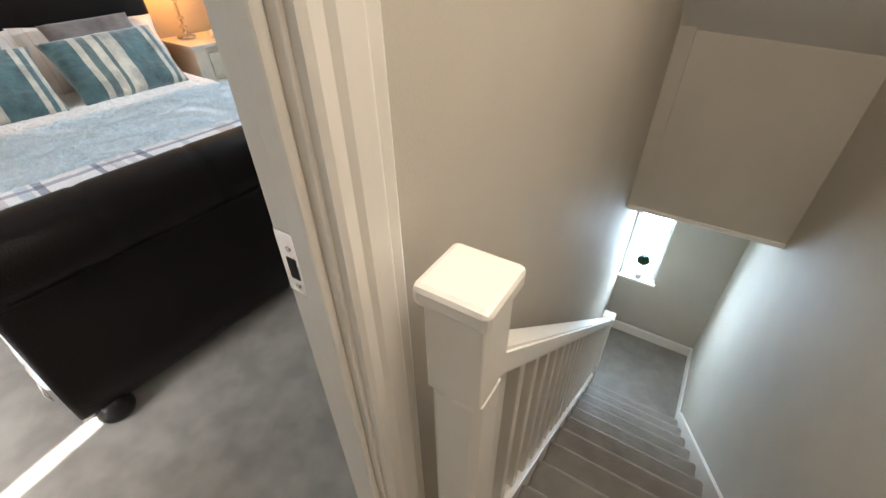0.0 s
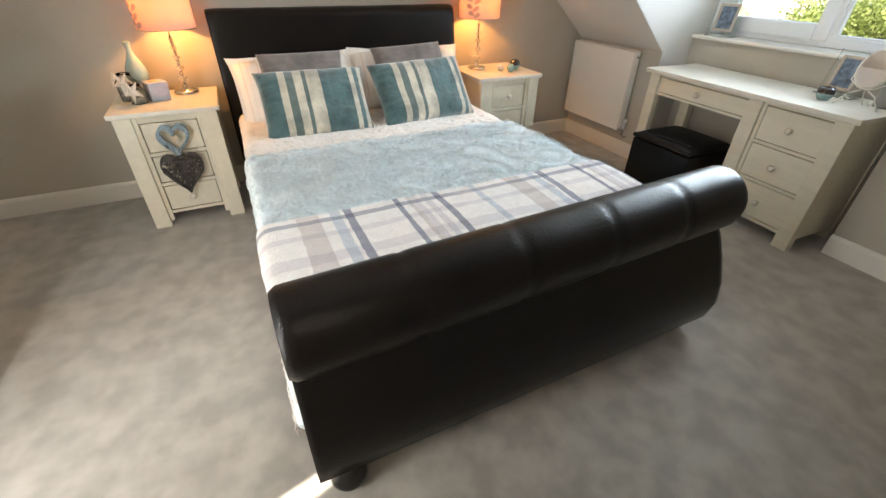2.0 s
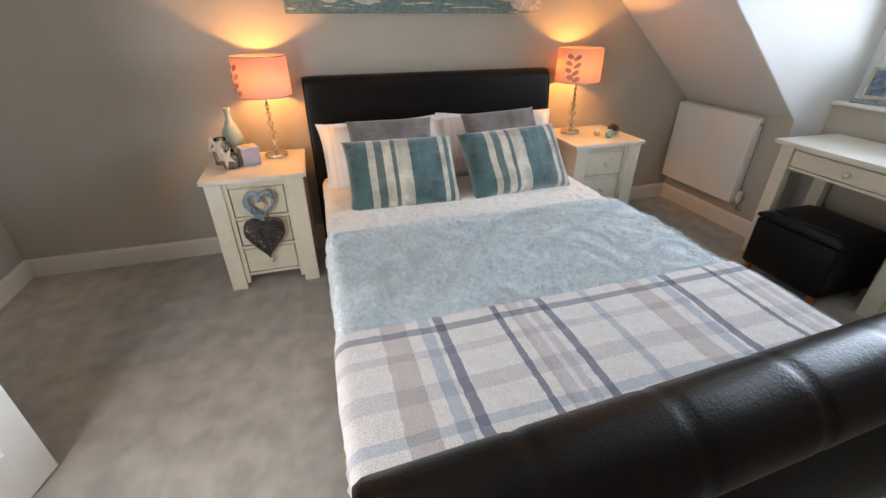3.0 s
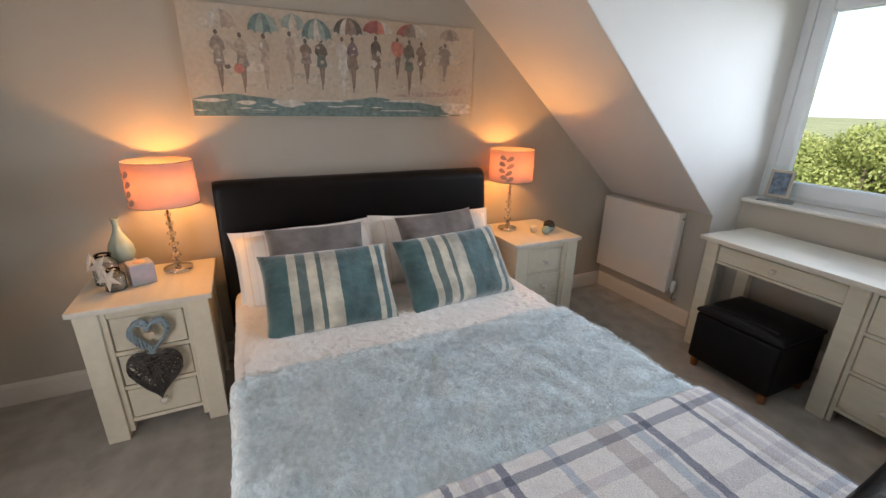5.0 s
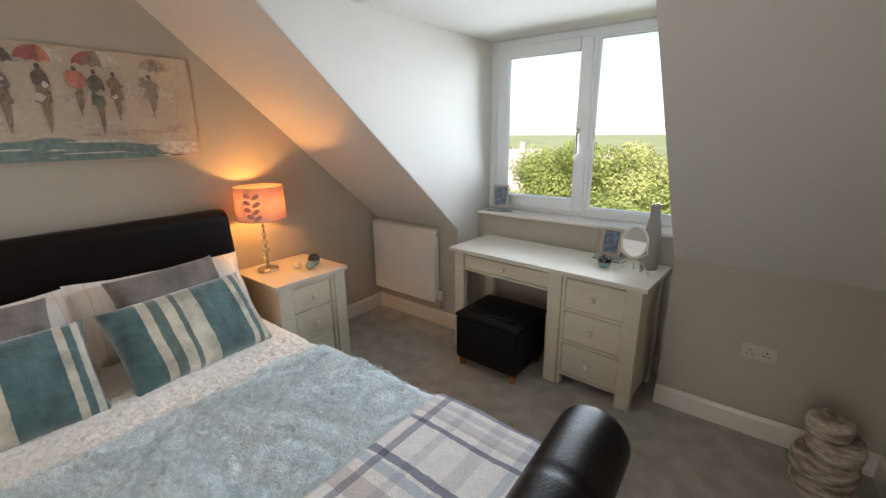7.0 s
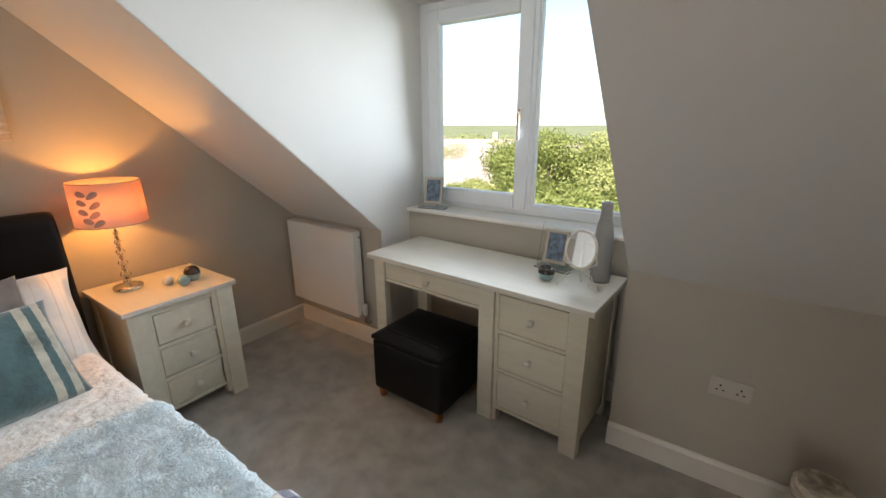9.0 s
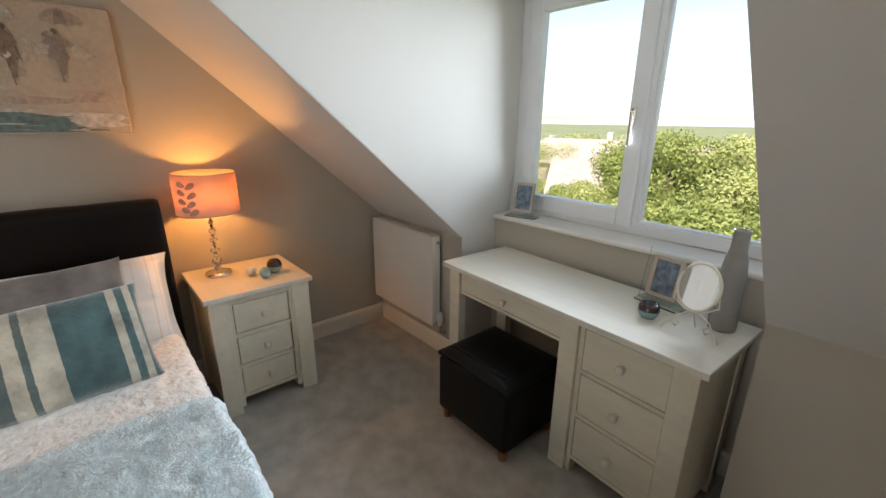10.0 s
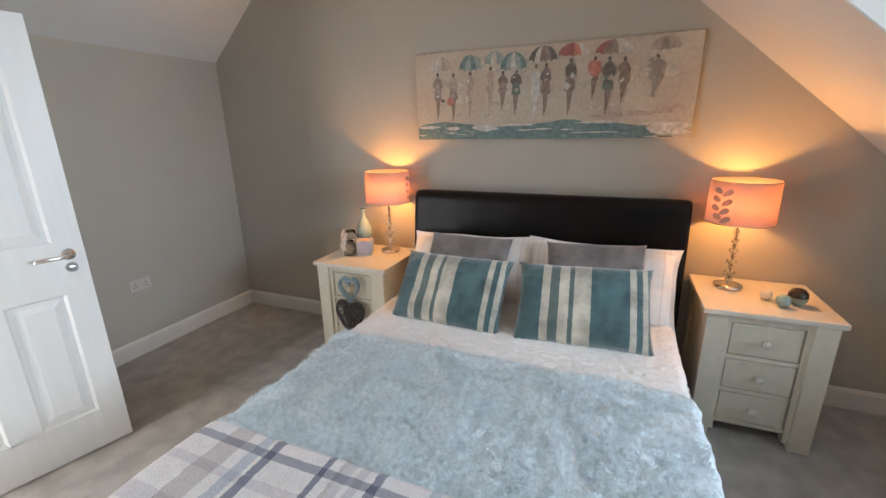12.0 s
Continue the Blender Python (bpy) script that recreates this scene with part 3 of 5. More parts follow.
CXF, CZF, RF = -0.507, 0.653, 0.112
roll = [(CXF + RF * math.cos(radians(a)), CZF + RF * math.sin(radians(a))) for a in range(165, -91, -15)]
foot_prof = curve([(-0.60, 0.07), (-0.605, 0.30), (-0.615, 0.55)], 1) + roll + curve([(-0.516, 0.528), (-0.518, 0.47), (-0.490, 0.38), (-0.452, 0.28), (-0.440, 0.19), (-0.460, 0.10), (-0.50, 0.048), (-0.54, 0.045)], 1)
profile_board("footboard", foot_prof, BY0, BY1, [BY0 + (BY1 - BY0) * k / 5 for k in range(1, 5)], 0.035, bed, LEATHER, (CXF, CZF), -0.045)
CXH, CZH = -2.875, 1.067
hroll = [(CXH + 0.062 * math.cos(radians(a)), CZH + 0.062 * math.sin(radians(a))) for a in range(0, 241, 15)]
head_prof = [(-2.86, 0.07), (-2.79, 0.07), (-2.775, 0.4), (-2.785, 0.75), (-2.80, 0.93)] + hroll + [(-2.86, 0.9), (-2.87, 0.5)]
profile_board("headboard", head_prof, 0.775, 2.375, [], 0.0, bed, LEATHER, (CXH, CZH))
for y in (BY0 + 0.03, BY1 - 0.07):
    box("side_rail", (-2.80, y, 0.10), (-0.58, y + 0.04, 0.36), LEATHER, bed, 0.012)
for x, y in ((-0.500, 0.885), (-0.575, 2.235), (-2.76, 0.87), (-2.76, 2.28)):
    lathe("foot", [(0, 0.085), (0.040, 0.085), (0.044, 0.06), (0.054, 0.045), (0.057, 0.028), (0.050, 0.010), (0.038, 0.0), (0, 0)], BLACK_WOOD, bed, 24, pose(x, y, 0))
bm = bmesh.new()
add_box(bm, (-2.78, 0.87, 0.24), (-0.62, 2.30, 0.53), 0.05, None, 3)
tagged(finish("mattress", bm, LINEN), "white mattress on the bed", "mattress")


def drape(name, x0, x1, top, hem, off, rough_amp, rough_scale, material, label, category, nx=120, wave=0.0, hem_r=None, sag=0.012, ridge=0.0):
    """A cover that lies over the mattress and hangs down on both sides."""
    half = (BY1 - BY0) / 2 - 0.027 + off
    flat, drop, drop_r = half - 0.05, top - hem, top - (hem if hem_r is None else hem_r)
    r = 0.05
    arc = r * math.pi / 2
    total = drop - r + arc + 2 * flat + arc + drop_r - r
    bm = bmesh.new()
    nv = int(total / 0.015)

    def f(u, v):
        x = x0 + (x1 - x0) * u
        s = v * total
        a, b = drop - r, drop - r + arc
        c = b + 2 * flat
        if s < a:
            y, z, nrm = -flat - r, hem + s, (0, -1, 0)
        elif s < b:
            g = (s - a) / r
            y, z, nrm = -flat - r * math.cos(g), top - r + r * math.sin(g), (0, -math.cos(g), math.sin(g))
        elif s < c:
            y, z, nrm = -flat + s - b, top, (0, 0, 1)
        elif s < c + arc:
            g = (s - c) / r
            y, z, nrm = flat + r * math.sin(g), top - r + r * math.cos(g), (0, math.sin(g), math.cos(g))
        else:
            y, z, nrm = flat + r, top - r - (s - c - arc), (0, 1, 0)
        p = Vector((x, YM - 0.017 + y, z))
        hang = max(0, (top - r - z)) / 0.3
        h = rough_amp * (ridge * (0.7 - 2.2 * abs(noise.noise(p * rough_scale * 0.8))) + (1 - ridge) * noise.noise(p * rough_scale) + 0.5 * noise.noise(p * rough_scale * 2.3)) + sag * noise.noise(p * 3.1 + Vector((4, 0, 0)))
        h += hang * wave * math.sin(x * 34 + 2 * noise.noise(p * 2))
        edge = min(u, 1 - u) * abs(x1 - x0)
        if name == "fur_throw":
            h += 0.007 * math.exp(-((x + 1.845) / 0.025) ** 2) - 0.010 * math.exp(-((x + 1.80) / 0.012) ** 2)
        h -= 0.010 * max(0, 1 - edge / 0.015) if off > 0.012 else 0
        return p + Vector(nrm) * (h + 0.006 * hang)

    grid(bm, nx, nv, f)
    ob = finish(name, bm, material, None, True)
    so = ob.modifiers.new("thick", "SOLIDIFY")
    so.thickness, so.offset = 0.008, -1
    return tagged(ob, label, category)


drape("duvet", -2.72, -0.625, 0.556, 0.17, 0.0, 0.0075, 36, RUFFLE, "white ruffled duvet lying on the bed", "duvet", 280, 0.006, ridge=1.0)
throw = drape("fur_throw", -1.89, -0.64, 0.573, 0.12, 0.014, 0.010, 22, FUR, "pale aqua faux-fur throw spread over the bed", "throw", 130, 0.008, 0.30, ridge=0.6)
drape("plaid_blanket", -1.165, -0.645, 0.590, 0.24, 0.026, 0.0025, 24, PLAID, "cream, blue and taupe plaid blanket across the bed's foot", "blanket", 60, 0.008, 0.30)

# tufts of fur on the throw
random.seed(4)
bm = bmesh.new()
for _ in range(42000):
    x, y = random.uniform(-1.885, -1.15), random.uniform(BY0 + 0.02, BY1 - 0.055)
    p = Vector((x, y, 0.573))
    z = 0.573 + 0.010 * (0.6 * (0.7 - 2.2 * abs(noise.noise(p * 17.6))) + 0.4 * noise.noise(p * 22) + 0.5 * noise.noise(p * 50.6)) + 0.012 * noise.noise(p * 3.1 + Vector((4, 0, 0))) + 0.003
    a = 6.3 * noise.noise((x * 5, y * 5, 1.0)) + random.uniform(-0.5, 0.5)
    d, w = Vector((math.cos(a), math.sin(a), 0)), Vector((-math.sin(a), math.cos(a), 0)) * random.uniform(0.0008, 0.0016)
    le = random.uniform(0.010, 0.021)
    q = Vector((x, y, z))
    mid = q + d * le * 0.5 + Vector((0, 0, random.uniform(0.004, 0.008)))
    tip = q + d * le + Vector((0, 0, random.uniform(0.0, 0.007)))
    v = [bm.verts.new(c) for c in (q - w, q + w, mid + w * 0.7, mid - w * 0.7, tip)]
    bm.faces.new((v[0], v[1], v[2], v[3]))
    bm.faces.new((v[3], v[2], v[4]))
tagged(finish("fur_tufts", bm, FUR, throw, True), kind="stuff")
# fringe at the hanging corner of the throw
bm = bmesh.new()
for k in range(40):
    x = -1.15 + 0.0125 * k
    add_tube(bm, [(x, 0.772, 0.14), (x + random.uniform(-0.006, 0.006), 0.768 + random.uniform(-0.008, 0.004), 0.10), (x + random.uniform(-0.012, 0.012), 0.768, 0.055 + random.uniform(0, 0.02))], 0.003, 4)
tagged(finish("fringe", bm, LINEN, throw, True), kind="stuff")


def pillow(name, w, h, t, m, material, label, category="pillow", group="", sharp=0.5, flange=0.0):
    bm = bmesh.new()
    n = 40
    for side in (1, -1):
        def f(u, v):
            a, b = 2 * u - 1, 2 * v - 1
            ga, gb = min(1, abs(a) / (1 - 2 * flange / w)), min(1, abs(b) / (1 - 2 * flange / h))
            e = max(0, (1 - ga ** 4) * (1 - gb ** 4)) ** sharp
            pin = 1 - 0.075 * (1 - abs(a) ** 3) * abs(b) ** 6
            pin2 = 1 - 0.06 * (1 - abs(b) ** 3) * abs(a) ** 6
            x, y = a * w / 2 * pin2, b * h / 2 * pin
            fold = 0.006 * noise.noise((a * 2.2 + 5 * m[1][3], b * 9, side * 3.0)) * abs(a) ** 2 * 2
            k = fold + noise.noise((x * 7 + m[0][3] * 9, y * 7, side * 2.0)) * 0.012 + noise.noise((x * 19, y * 19 + m[1][3] * 5, side)) * 0.004
            flop = 0.022 * noise.noise((x * 8 + m[1][3] * 7, y * 8, 0.5)) * max(ga, gb) ** 6 if flange else 0
            return (x, y, side * (t / 2 * e + k * e + 0.001) + flop)
        grid(bm, n, n, f)
    bmesh.ops.remove_doubles(bm, verts=bm.verts, dist=0.0025)
    return tagged(finish(name, bm, material, None, True, m), label, category, group)


def lean(x, y, z, tilt, turn=0.0, roll=0.0):
    """A pillow that stands against the headboard: its face to the foot of the bed."""
    return pose(x, y, z) @ pose(0, 0, 0, 0, 0, 90 + turn) @ pose(0, 0, 0, tilt) @ pose(0, 0, 0, 0, 0, roll)


pillow("pillow", 0.79, 0.46, 0.20, lean(-2.62, 1.215, 0.695, 58, 1, 1), PIN, "white pinstriped cotton pillow against the headboard", group="bed pillows", flange=0.035)
pillow("pillow", 0.80, 0.46, 0.20, lean(-2.62, 1.945, 0.70, 58, -1, -1), PIN, "white pinstriped cotton pillow against the headboard", group="bed pillows", flange=0.035)
pillow("grey_cushion", 0.50, 0.38, 0.14, lean(-2.52, 1.23, 0.75, 56, -2, 0), GREY_VELVET, "plain grey velvet cushion on the bed", "cushion", "grey cushions")
pillow("grey_cushion", 0.50, 0.38, 0.14, lean(-2.52, 1.93, 0.76, 56, 2, 2), GREY_VELVET, "plain grey velvet cushion on the bed", "cushion", "grey cushions")
pillow("striped_cushion", 0.61, 0.41, 0.16, lean(-2.265, 1.235, 0.69, 50, -2, 0), TEAL, "teal and cream striped velvet cushion on the bed", "cushion", "striped cushions")
pillow("striped_cushion", 0.62, 0.41, 0.16, lean(-2.27, 1.895, 0.70, 50, 2, 2), TEAL, "teal and cream striped velvet cushion on the bed", "cushion", "striped cushions")


# ---- bedside cabinets: front towards +x, width along y, origin at the middle of the back ----
def knob(parent, m, material=CREAM_TOP, r=0.0185):
    return lathe("knob", [(0.011, 0), (0.008, 0.004), (0.008, 0.014), (r * 0.75, 0.018), (r, 0.025), (r * 0.88, 0.034), (r * 0.5, 0.038), (0, 0.039)], material, parent, 16, m)


def bedside(m, group):
    W, D, H = 0.50, 0.485, 0.66
    c = thing("bedside_cabinet", "cream painted wooden bedside cabinet with three drawers", "bedside cabinet", m, group)
    box("top", (0.0, -0.27, H), (0.51, 0.27, H + 0.026), CREAM_TOP, c, 0.004)
    bm = bmesh.new()
    for y in (-W / 2, W / 2 - 0.085):
        add_box(bm, (D - 0.035, y, 0), (D + 0.012, y + 0.085, H), 0.003)
        add_box(bm, (0.02, y, 0), (0.08, y + 0.085, H), 0.003)
    for y in (-W / 2 + 0.01, W / 2 - 0.028):
        add_box(bm, (0.06, y, 0.07), (D - 0.02, y + 0.018, H))
    add_box(bm, (0.02, -W / 2 + 0.05, 0.07), (0.035, W / 2 - 0.05, H))
    add_box(bm, (0.03, -W / 2 + 0.02, 0.07), (D - 0.03, W / 2 - 0.02, 0.09))
    for z0, z1 in ((0.62, H), (0.432, 0.452), (0.252, 0.272), (0.075, 0.094)):
        add_box(bm, (D - 0.06, -W / 2 + 0.06, z0), (D - 0.012, W / 2 - 0.06, z1), 0.002)
    for y in (-W / 2 + 0.083, W / 2 - 0.107):
        add_box(bm, (D - 0.06, y, 0.03), (D - 0.006, y + 0.024, H), 0.002)
    finish("body", bm, CREAM, c)
    for z0, z1 in ((0.456, 0.616), (0.276, 0.428), (0.098, 0.248)):
        d = box("drawer", (D - 0.055, -W / 2 + 0.112, z0), (D - 0.014, W / 2 - 0.112, z1), CREAM, c, 0.004)
        knob(d, pose(D - 0.014, 0, (z0 + z1) / 2, 0, 90, 0))
    return c


bedside(pose(-2.985, 2.699, 0), "bedside cabinets")
bedside(pose(-2.955, 0.46, 0), "bedside cabinets")


# ---- table lamps ----
def table_lamp(m):
    c = thing("table_lamp", "lit table lamp with orange drum shade and crystal stem", "lamp", m, "bedside lamps")
    lathe("base", [(0, 0), (0.066, 0), (0.068, 0.006), (0.066, 0.016), (0.03, 0.020), (0.012, 0.026), (0, 0.026)], CHROME, c, 32)
    bm = bmesh.new()
    z = 0.026
    for r, h in ((0.018, 0.03), (0.026, 0.045), (0.013, 0.018), (0.024, 0.042), (0.013, 0.018), (0.021, 0.038), (0.012, 0.016), (0.018, 0.034), (0.011, 0.014), (0.015, 0.03)):
        add_lathe(bm, [(0.004, z), (r * 0.75, z + h * 0.2), (r, z + h * 0.5), (r * 0.75, z + h * 0.8), (0.004, z + h)], 8)
        z += h
    finish("stem", bm, CRYSTAL, c)
    lathe("rod", [(0.004, 0.02), (0.004, 0.36), (0.012, 0.362), (0.012, 0.40), (0, 0.40)], CHROME, c, 12)
    bm = bmesh.new()
    add_lathe(bm, [(0.150, 0.350), (0.147, 0.560), (0.1455, 0.560), (0.1485, 0.350), (0.150, 0.350)], 48)
    finish("shade", bm, SHADE, c, True)
    bm = bmesh.new()
    for z, q in ((0.352, 0.151), (0.559, 0.148)):
        bm = bmesh.new()
        add_tube(bm, [(q * math.cos(a * math.pi / 24), q * math.sin(a * math.pi / 24), z) for a in range(48)], 0.0022, 5, True)
        finish("wire_ring", bm, CHROME, c)
    bm = bmesh.new()
    for a in range(3):
        add_tube(bm, [(0, 0, 0.40), (0.149 * math.cos(a * 2.094), 0.149 * math.sin(a * 2.094), 0.36)], 0.0015, 5)
    finish("shade_carrier", bm, CHROME, c)
    # printed leaves on one side of the shade
    for turn in (0, 164):
        bm = bmesh.new()
        for k, (a0, z0) in enumerate(((-56, 0.515), (-38, 0.508), (-58, 0.475), (-37, 0.462), (-58, 0.432), (-40, 0.418), (-52, 0.390), (-36, 0.378))):
            vs = []
            for i in range(14):
                g = 2 * math.pi * i / 14
                ang = radians(a0 + turn + 9 * math.cos(g) * (1 - 0.25 * math.sin(g)))
                z = z0 + 0.015 * math.sin(g) + 0.010 * math.cos(g) * (1 if k % 2 else -0.4)
                q = 0.1515 - 0.0143 * (z - 0.35)
                vs.append(bm.verts.new((q * math.cos(ang), q * math.sin(ang), z)))
            bm.faces.new(vs)
        tagged(finish("leaf_print", bm, PETAL, c), kind="stuff")
    bulb = bpy.data.lights.new("bulb", "POINT")
    bulb.energy, bulb.color, bulb.shadow_soft_size = LAMP_W, (1.0, 0.465, 0.11), 0.02
    b = new("bulb", bulb)
    b.parent, b.location = c, (0, 0, 0.455)
    return c


table_lamp(pose(-2.818, 2.585, 0.687))
table_lamp(pose(-2.825, 0.565, 0.687, 0, 0, -16))

# ---- canvas over the bed ----
PY0, PY1, PZ0, PZ1 = 0.735, 2.34, 1.44, 1.968
canvas = thing("canvas_painting", "wide canvas painting of umbrellas in the rain over teal water", "painting", pose(-2.998, 0, 0))
CANVAS = mat("painted_canvas", (0.60, 0.515, 0.41), 0.75, scale=5, color2=(0.54, 0.44, 0.345), fine=0.08, fine_scale=40, bump=0.3, bump_scale=300)
box("stretched_canvas", (0, PY0, PZ0), (0.028, PY1, PZ1), CANVAS, canvas, 0.003)
INK = {"teal": (0.07, 0.20, 0.21), "pale": (0.30, 0.40, 0.37), "white": (0.72, 0.68, 0.62), "dark": (0.045, 0.035, 0.032), "red": (0.34, 0.03, 0.04), "coral": (0.62, 0.17, 0.12),
       "brown": (0.19, 0.12, 0.085), "grey": (0.27, 0.22, 0.19), "green": (0.06, 0.13, 0.11), "plum": (0.15, 0.09, 0.12), "beige": (0.46, 0.36, 0.28), "blush": (0.58, 0.42, 0.35), "wash": (0.61, 0.53, 0.42), "mist": (0.67, 0.60, 0.50)}
INK_M = [mat("paint_" + k, tuple(0.72 * c + 0.28 * g for c, g in zip(v, (0.5, 0.43, 0.36))), 0.6, var=0.3, scale=40, bump=0.4, bump_scale=120) for k, v in INK.items()]
INK_N = list(INK)
bm = bmesh.new()
level = [0.0292]
random.seed(11)


def dab(pts, ink):
    level[0] += 0.00004
    vs = [bm.verts.new((level[0], PY0 + (PY1 - PY0) * u, PZ0 + (PZ1 - PZ0) * v)) for u, v in pts]
    bm.faces.new(vs).material_index = INK_N.index(ink)


def blob(u, v, w, h, ink, ragged=0.25, n=14, lo=0.0, hi=2 * math.pi):
    dab([(u + w * math.cos(lo + (hi - lo) * i / n) * (1 + random.uniform(-ragged, ragged)), v + h * math.sin(lo + (hi - lo) * i / n) * (1 + random.uniform(-ragged, ragged))) for i in range(n + (hi < 6))], ink)


# water and foam
dab([(0.005, 0.01)] + [(0.005, 0.16)] + [(k / 24, 0.18 + 0.03 * math.sin(k * 0.55) + random.uniform(-0.012, 0.012)) for k in range(1, 20)] + [(0.86, 0.13), (0.89, 0.01)], "teal")
for _ in range(60):
    u, v = random.uniform(0.02, 0.95), random.uniform(0.02, 0.14)
    blob(u, v, random.uniform(0.01, 0.05), random.uniform(0.003, 0.009), random.choice(["pale", "teal", "green", "white", "teal"]), 0.4)
for u, v, w, h in ((0.06, 0.155, 0.05, 0.015), (0.16, 0.14, 0.03, 0.02), (0.29, 0.14, 0.045, 0.035), (0.42, 0.17, 0.06, 0.012), (0.72, 0.18, 0.10, 0.015), (0.93, 0.10, 0.06, 0.06), (0.90, 0.15, 0.07, 0.02)):
    blob(u, v, w, h, "white", 0.35)
for u, v, w, h in ((0.80, 0.26, 0.10, 0.03), (0.93, 0.30, 0.05, 0.04), (0.74, 0.24, 0.08, 0.015)):
    blob(u, v, w, h, "blush", 0.3)
# strolling shapes: a head, a ragged coat, a skirt, two tapering strokes
def stroller(u, head, foot, coat, skirt, legs="brown", wide=0.019):
    tall = head - foot
    waist, hem = head - 0.34 * tall, head - 0.56 * tall
    blob(u, head - 0.01, 0.006, 0.024, "dark" if coat != "white" else "brown", 0.12)
    r = lambda a: random.uniform(-a, a)
    dab([(u - wide * 0.9 + r(0.002), head - 0.07 + r(0.01)), (u - 0.005, head - 0.035), (u + 0.006, head - 0.035), (u + wide * 0.9 + r(0.002), head - 0.08 + r(0.01)),
         (u + wide * 1.05 + r(0.002), waist + 0.03), (u + wide * 0.55, waist), (u - wide * 0.5, waist + r(0.01)), (u - wide * 1.05 + r(0.003), waist + 0.04)], coat)
    dab([(u - wide * 0.6, waist + 0.03), (u + wide * 0.6, waist + 0.02), (u + wide * 0.95 + r(0.002), hem + 0.02 + r(0.01)), (u + wide * 0.3, hem - 0.01), (u - wide * 0.4, hem + r(0.01)), (u - wide * 0.95 + r(0.003), hem + 0.015)], skirt)
    for q, drop in ((-0.005, 0.0), (0.005, 0.05)):
        dab([(u + q - 0.0045, hem + 0.01), (u + q + 0.0045, hem + 0.01), (u + q * 0.6 + 0.003, (hem + foot) / 2), (u + q * 0.3 + 0.0015, foot + drop), (u + q * 0.3 - 0.002, foot + drop), (u + q * 0.6 - 0.003, (hem + foot) / 2)], legs)
    for _ in range(3):
        blob(u + r(wide * 0.6), waist + r(0.10), 0.004 + 0.3 * wide * random.random(), 0.012 + random.random() * 0.02, random.choice([coat, "beige", skirt, "white"]), 0.4, 8)


def umbrella(u, v, w, h, inks, tilt=0.0):
    """A dome of wedges between ribs, scalloped along its lower edge."""
    n = len(inks)
    for k, ink in enumerate(inks):
        e = [-1 + 2 * (k + f) / n for f in (0, 0.25, 0.5, 0.75, 1)]
        low = [(u + w * x, v + tilt * x + 0.14 * h * math.sin(math.pi * q / 4) - 0.12 * h * (1 - x * x)) for q, x in enumerate(e)]
        ribs = [[(u + w * x * math.sin(a), v + tilt * x + h * (math.cos(a) - 0.12 * (1 - x * x) * math.sin(a))) for a in (1.25, 0.9, 0.5)] for x in (e[4], e[0])]
        dab(low + ribs[0] + [(u, v + h)] + ribs[1][::-1], ink)


for _ in range(45):
    blob(random.uniform(0.06, 0.94), random.uniform(0.28, 0.92), random.uniform(0.012, 0.05), random.uniform(0.015, 0.05), random.choice(["wash", "wash", "mist"]), 0.15)
for row in ((0.097, 0.765, 0.235, "grey", "grey"), (0.163, 0.750, 0.23, "beige", "grey"), (0.232, 0.757, 0.265, "beige", "blush", "beige", 0.016), (0.312, 0.795, 0.335, "blush", "beige", "beige", 0.016), (0.360, 0.742, 0.33, "brown", "grey"),
            (0.410, 0.755, 0.275, "dark", "green"), (0.482, 0.785, 0.22, "white", "white", "white"), (0.518, 0.79, 0.255, "plum", "brown"), (0.602, 0.82, 0.26, "dark", "brown"), (0.682, 0.82, 0.415, "coral", "brown", "brown", 0.014),
            (0.728, 0.81, 0.25, "dark", "green"), (0.776, 0.80, 0.37, "brown", "brown"), (0.873, 0.80, 0.41, "grey", "grey", "grey", 0.024)):
    stroller(*row)
blob(0.118, 0.46, 0.010, 0.020, "dark", 0.2)
blob(0.150, 0.45, 0.015, 0.045, "coral", 0.2)
blob(0.681, 0.72, 0.022, 0.080, "coral", 0.2)
blob(0.592, 0.56, 0.012, 0.035, "white", 0.3)
for row in ((0.115, 0.80, 0.042, 0.15, ("white", "mist", "beige", "beige")), (0.234, 0.785, 0.046, 0.165, ("teal", "pale", "teal", "pale")), (0.326, 0.83, 0.038, 0.14, ("pale", "mist", "pale")), (0.399, 0.755, 0.049, 0.19, ("teal", "pale", "white", "pale", "teal")),
            (0.505, 0.825, 0.050, 0.155, ("dark", "white", "brown", "grey", "dark")), (0.609, 0.858, 0.053, 0.125, ("red", "red", "coral", "white")), (0.741, 0.852, 0.062, 0.13, ("red", "brown", "grey", "mist", "white")), (0.891, 0.85, 0.042, 0.12, ("beige", "grey", "beige"))):
    umbrella(*row)
finish("painted_shapes", bm, INK_M, canvas)

# ---- radiator ----
rad = thing("radiator", "white flat panel radiator on the knee wall", "radiator", pose(-2.97, YN, 0))
bm = bmesh.new()
add_box(bm, (0, -0.085, 0.22), (0.69, -0.070, 0.825), 0.004)
add_box(bm, (0, -0.03, 0.22), (0.69, -0.022, 0.825), 0.003)
finish("panel", bm, RAD, rad)
bm = bmesh.new()
add_box(bm, (-0.003, -0.072, 0.235), (0.004, -0.026, 0.822), 0.001)
add_box(bm, (0.686, -0.072, 0.235), (0.693, -0.026, 0.822), 0.001)
for k in range(27):
    add_box(bm, (0.008 + 0.0255 * k, -0.072, 0.820), (0.020 + 0.0255 * k, -0.026, 0.827))
add_box(bm, (0.0, -0.073, 0.818), (0.69, -0.068, 0.829), 0.001)
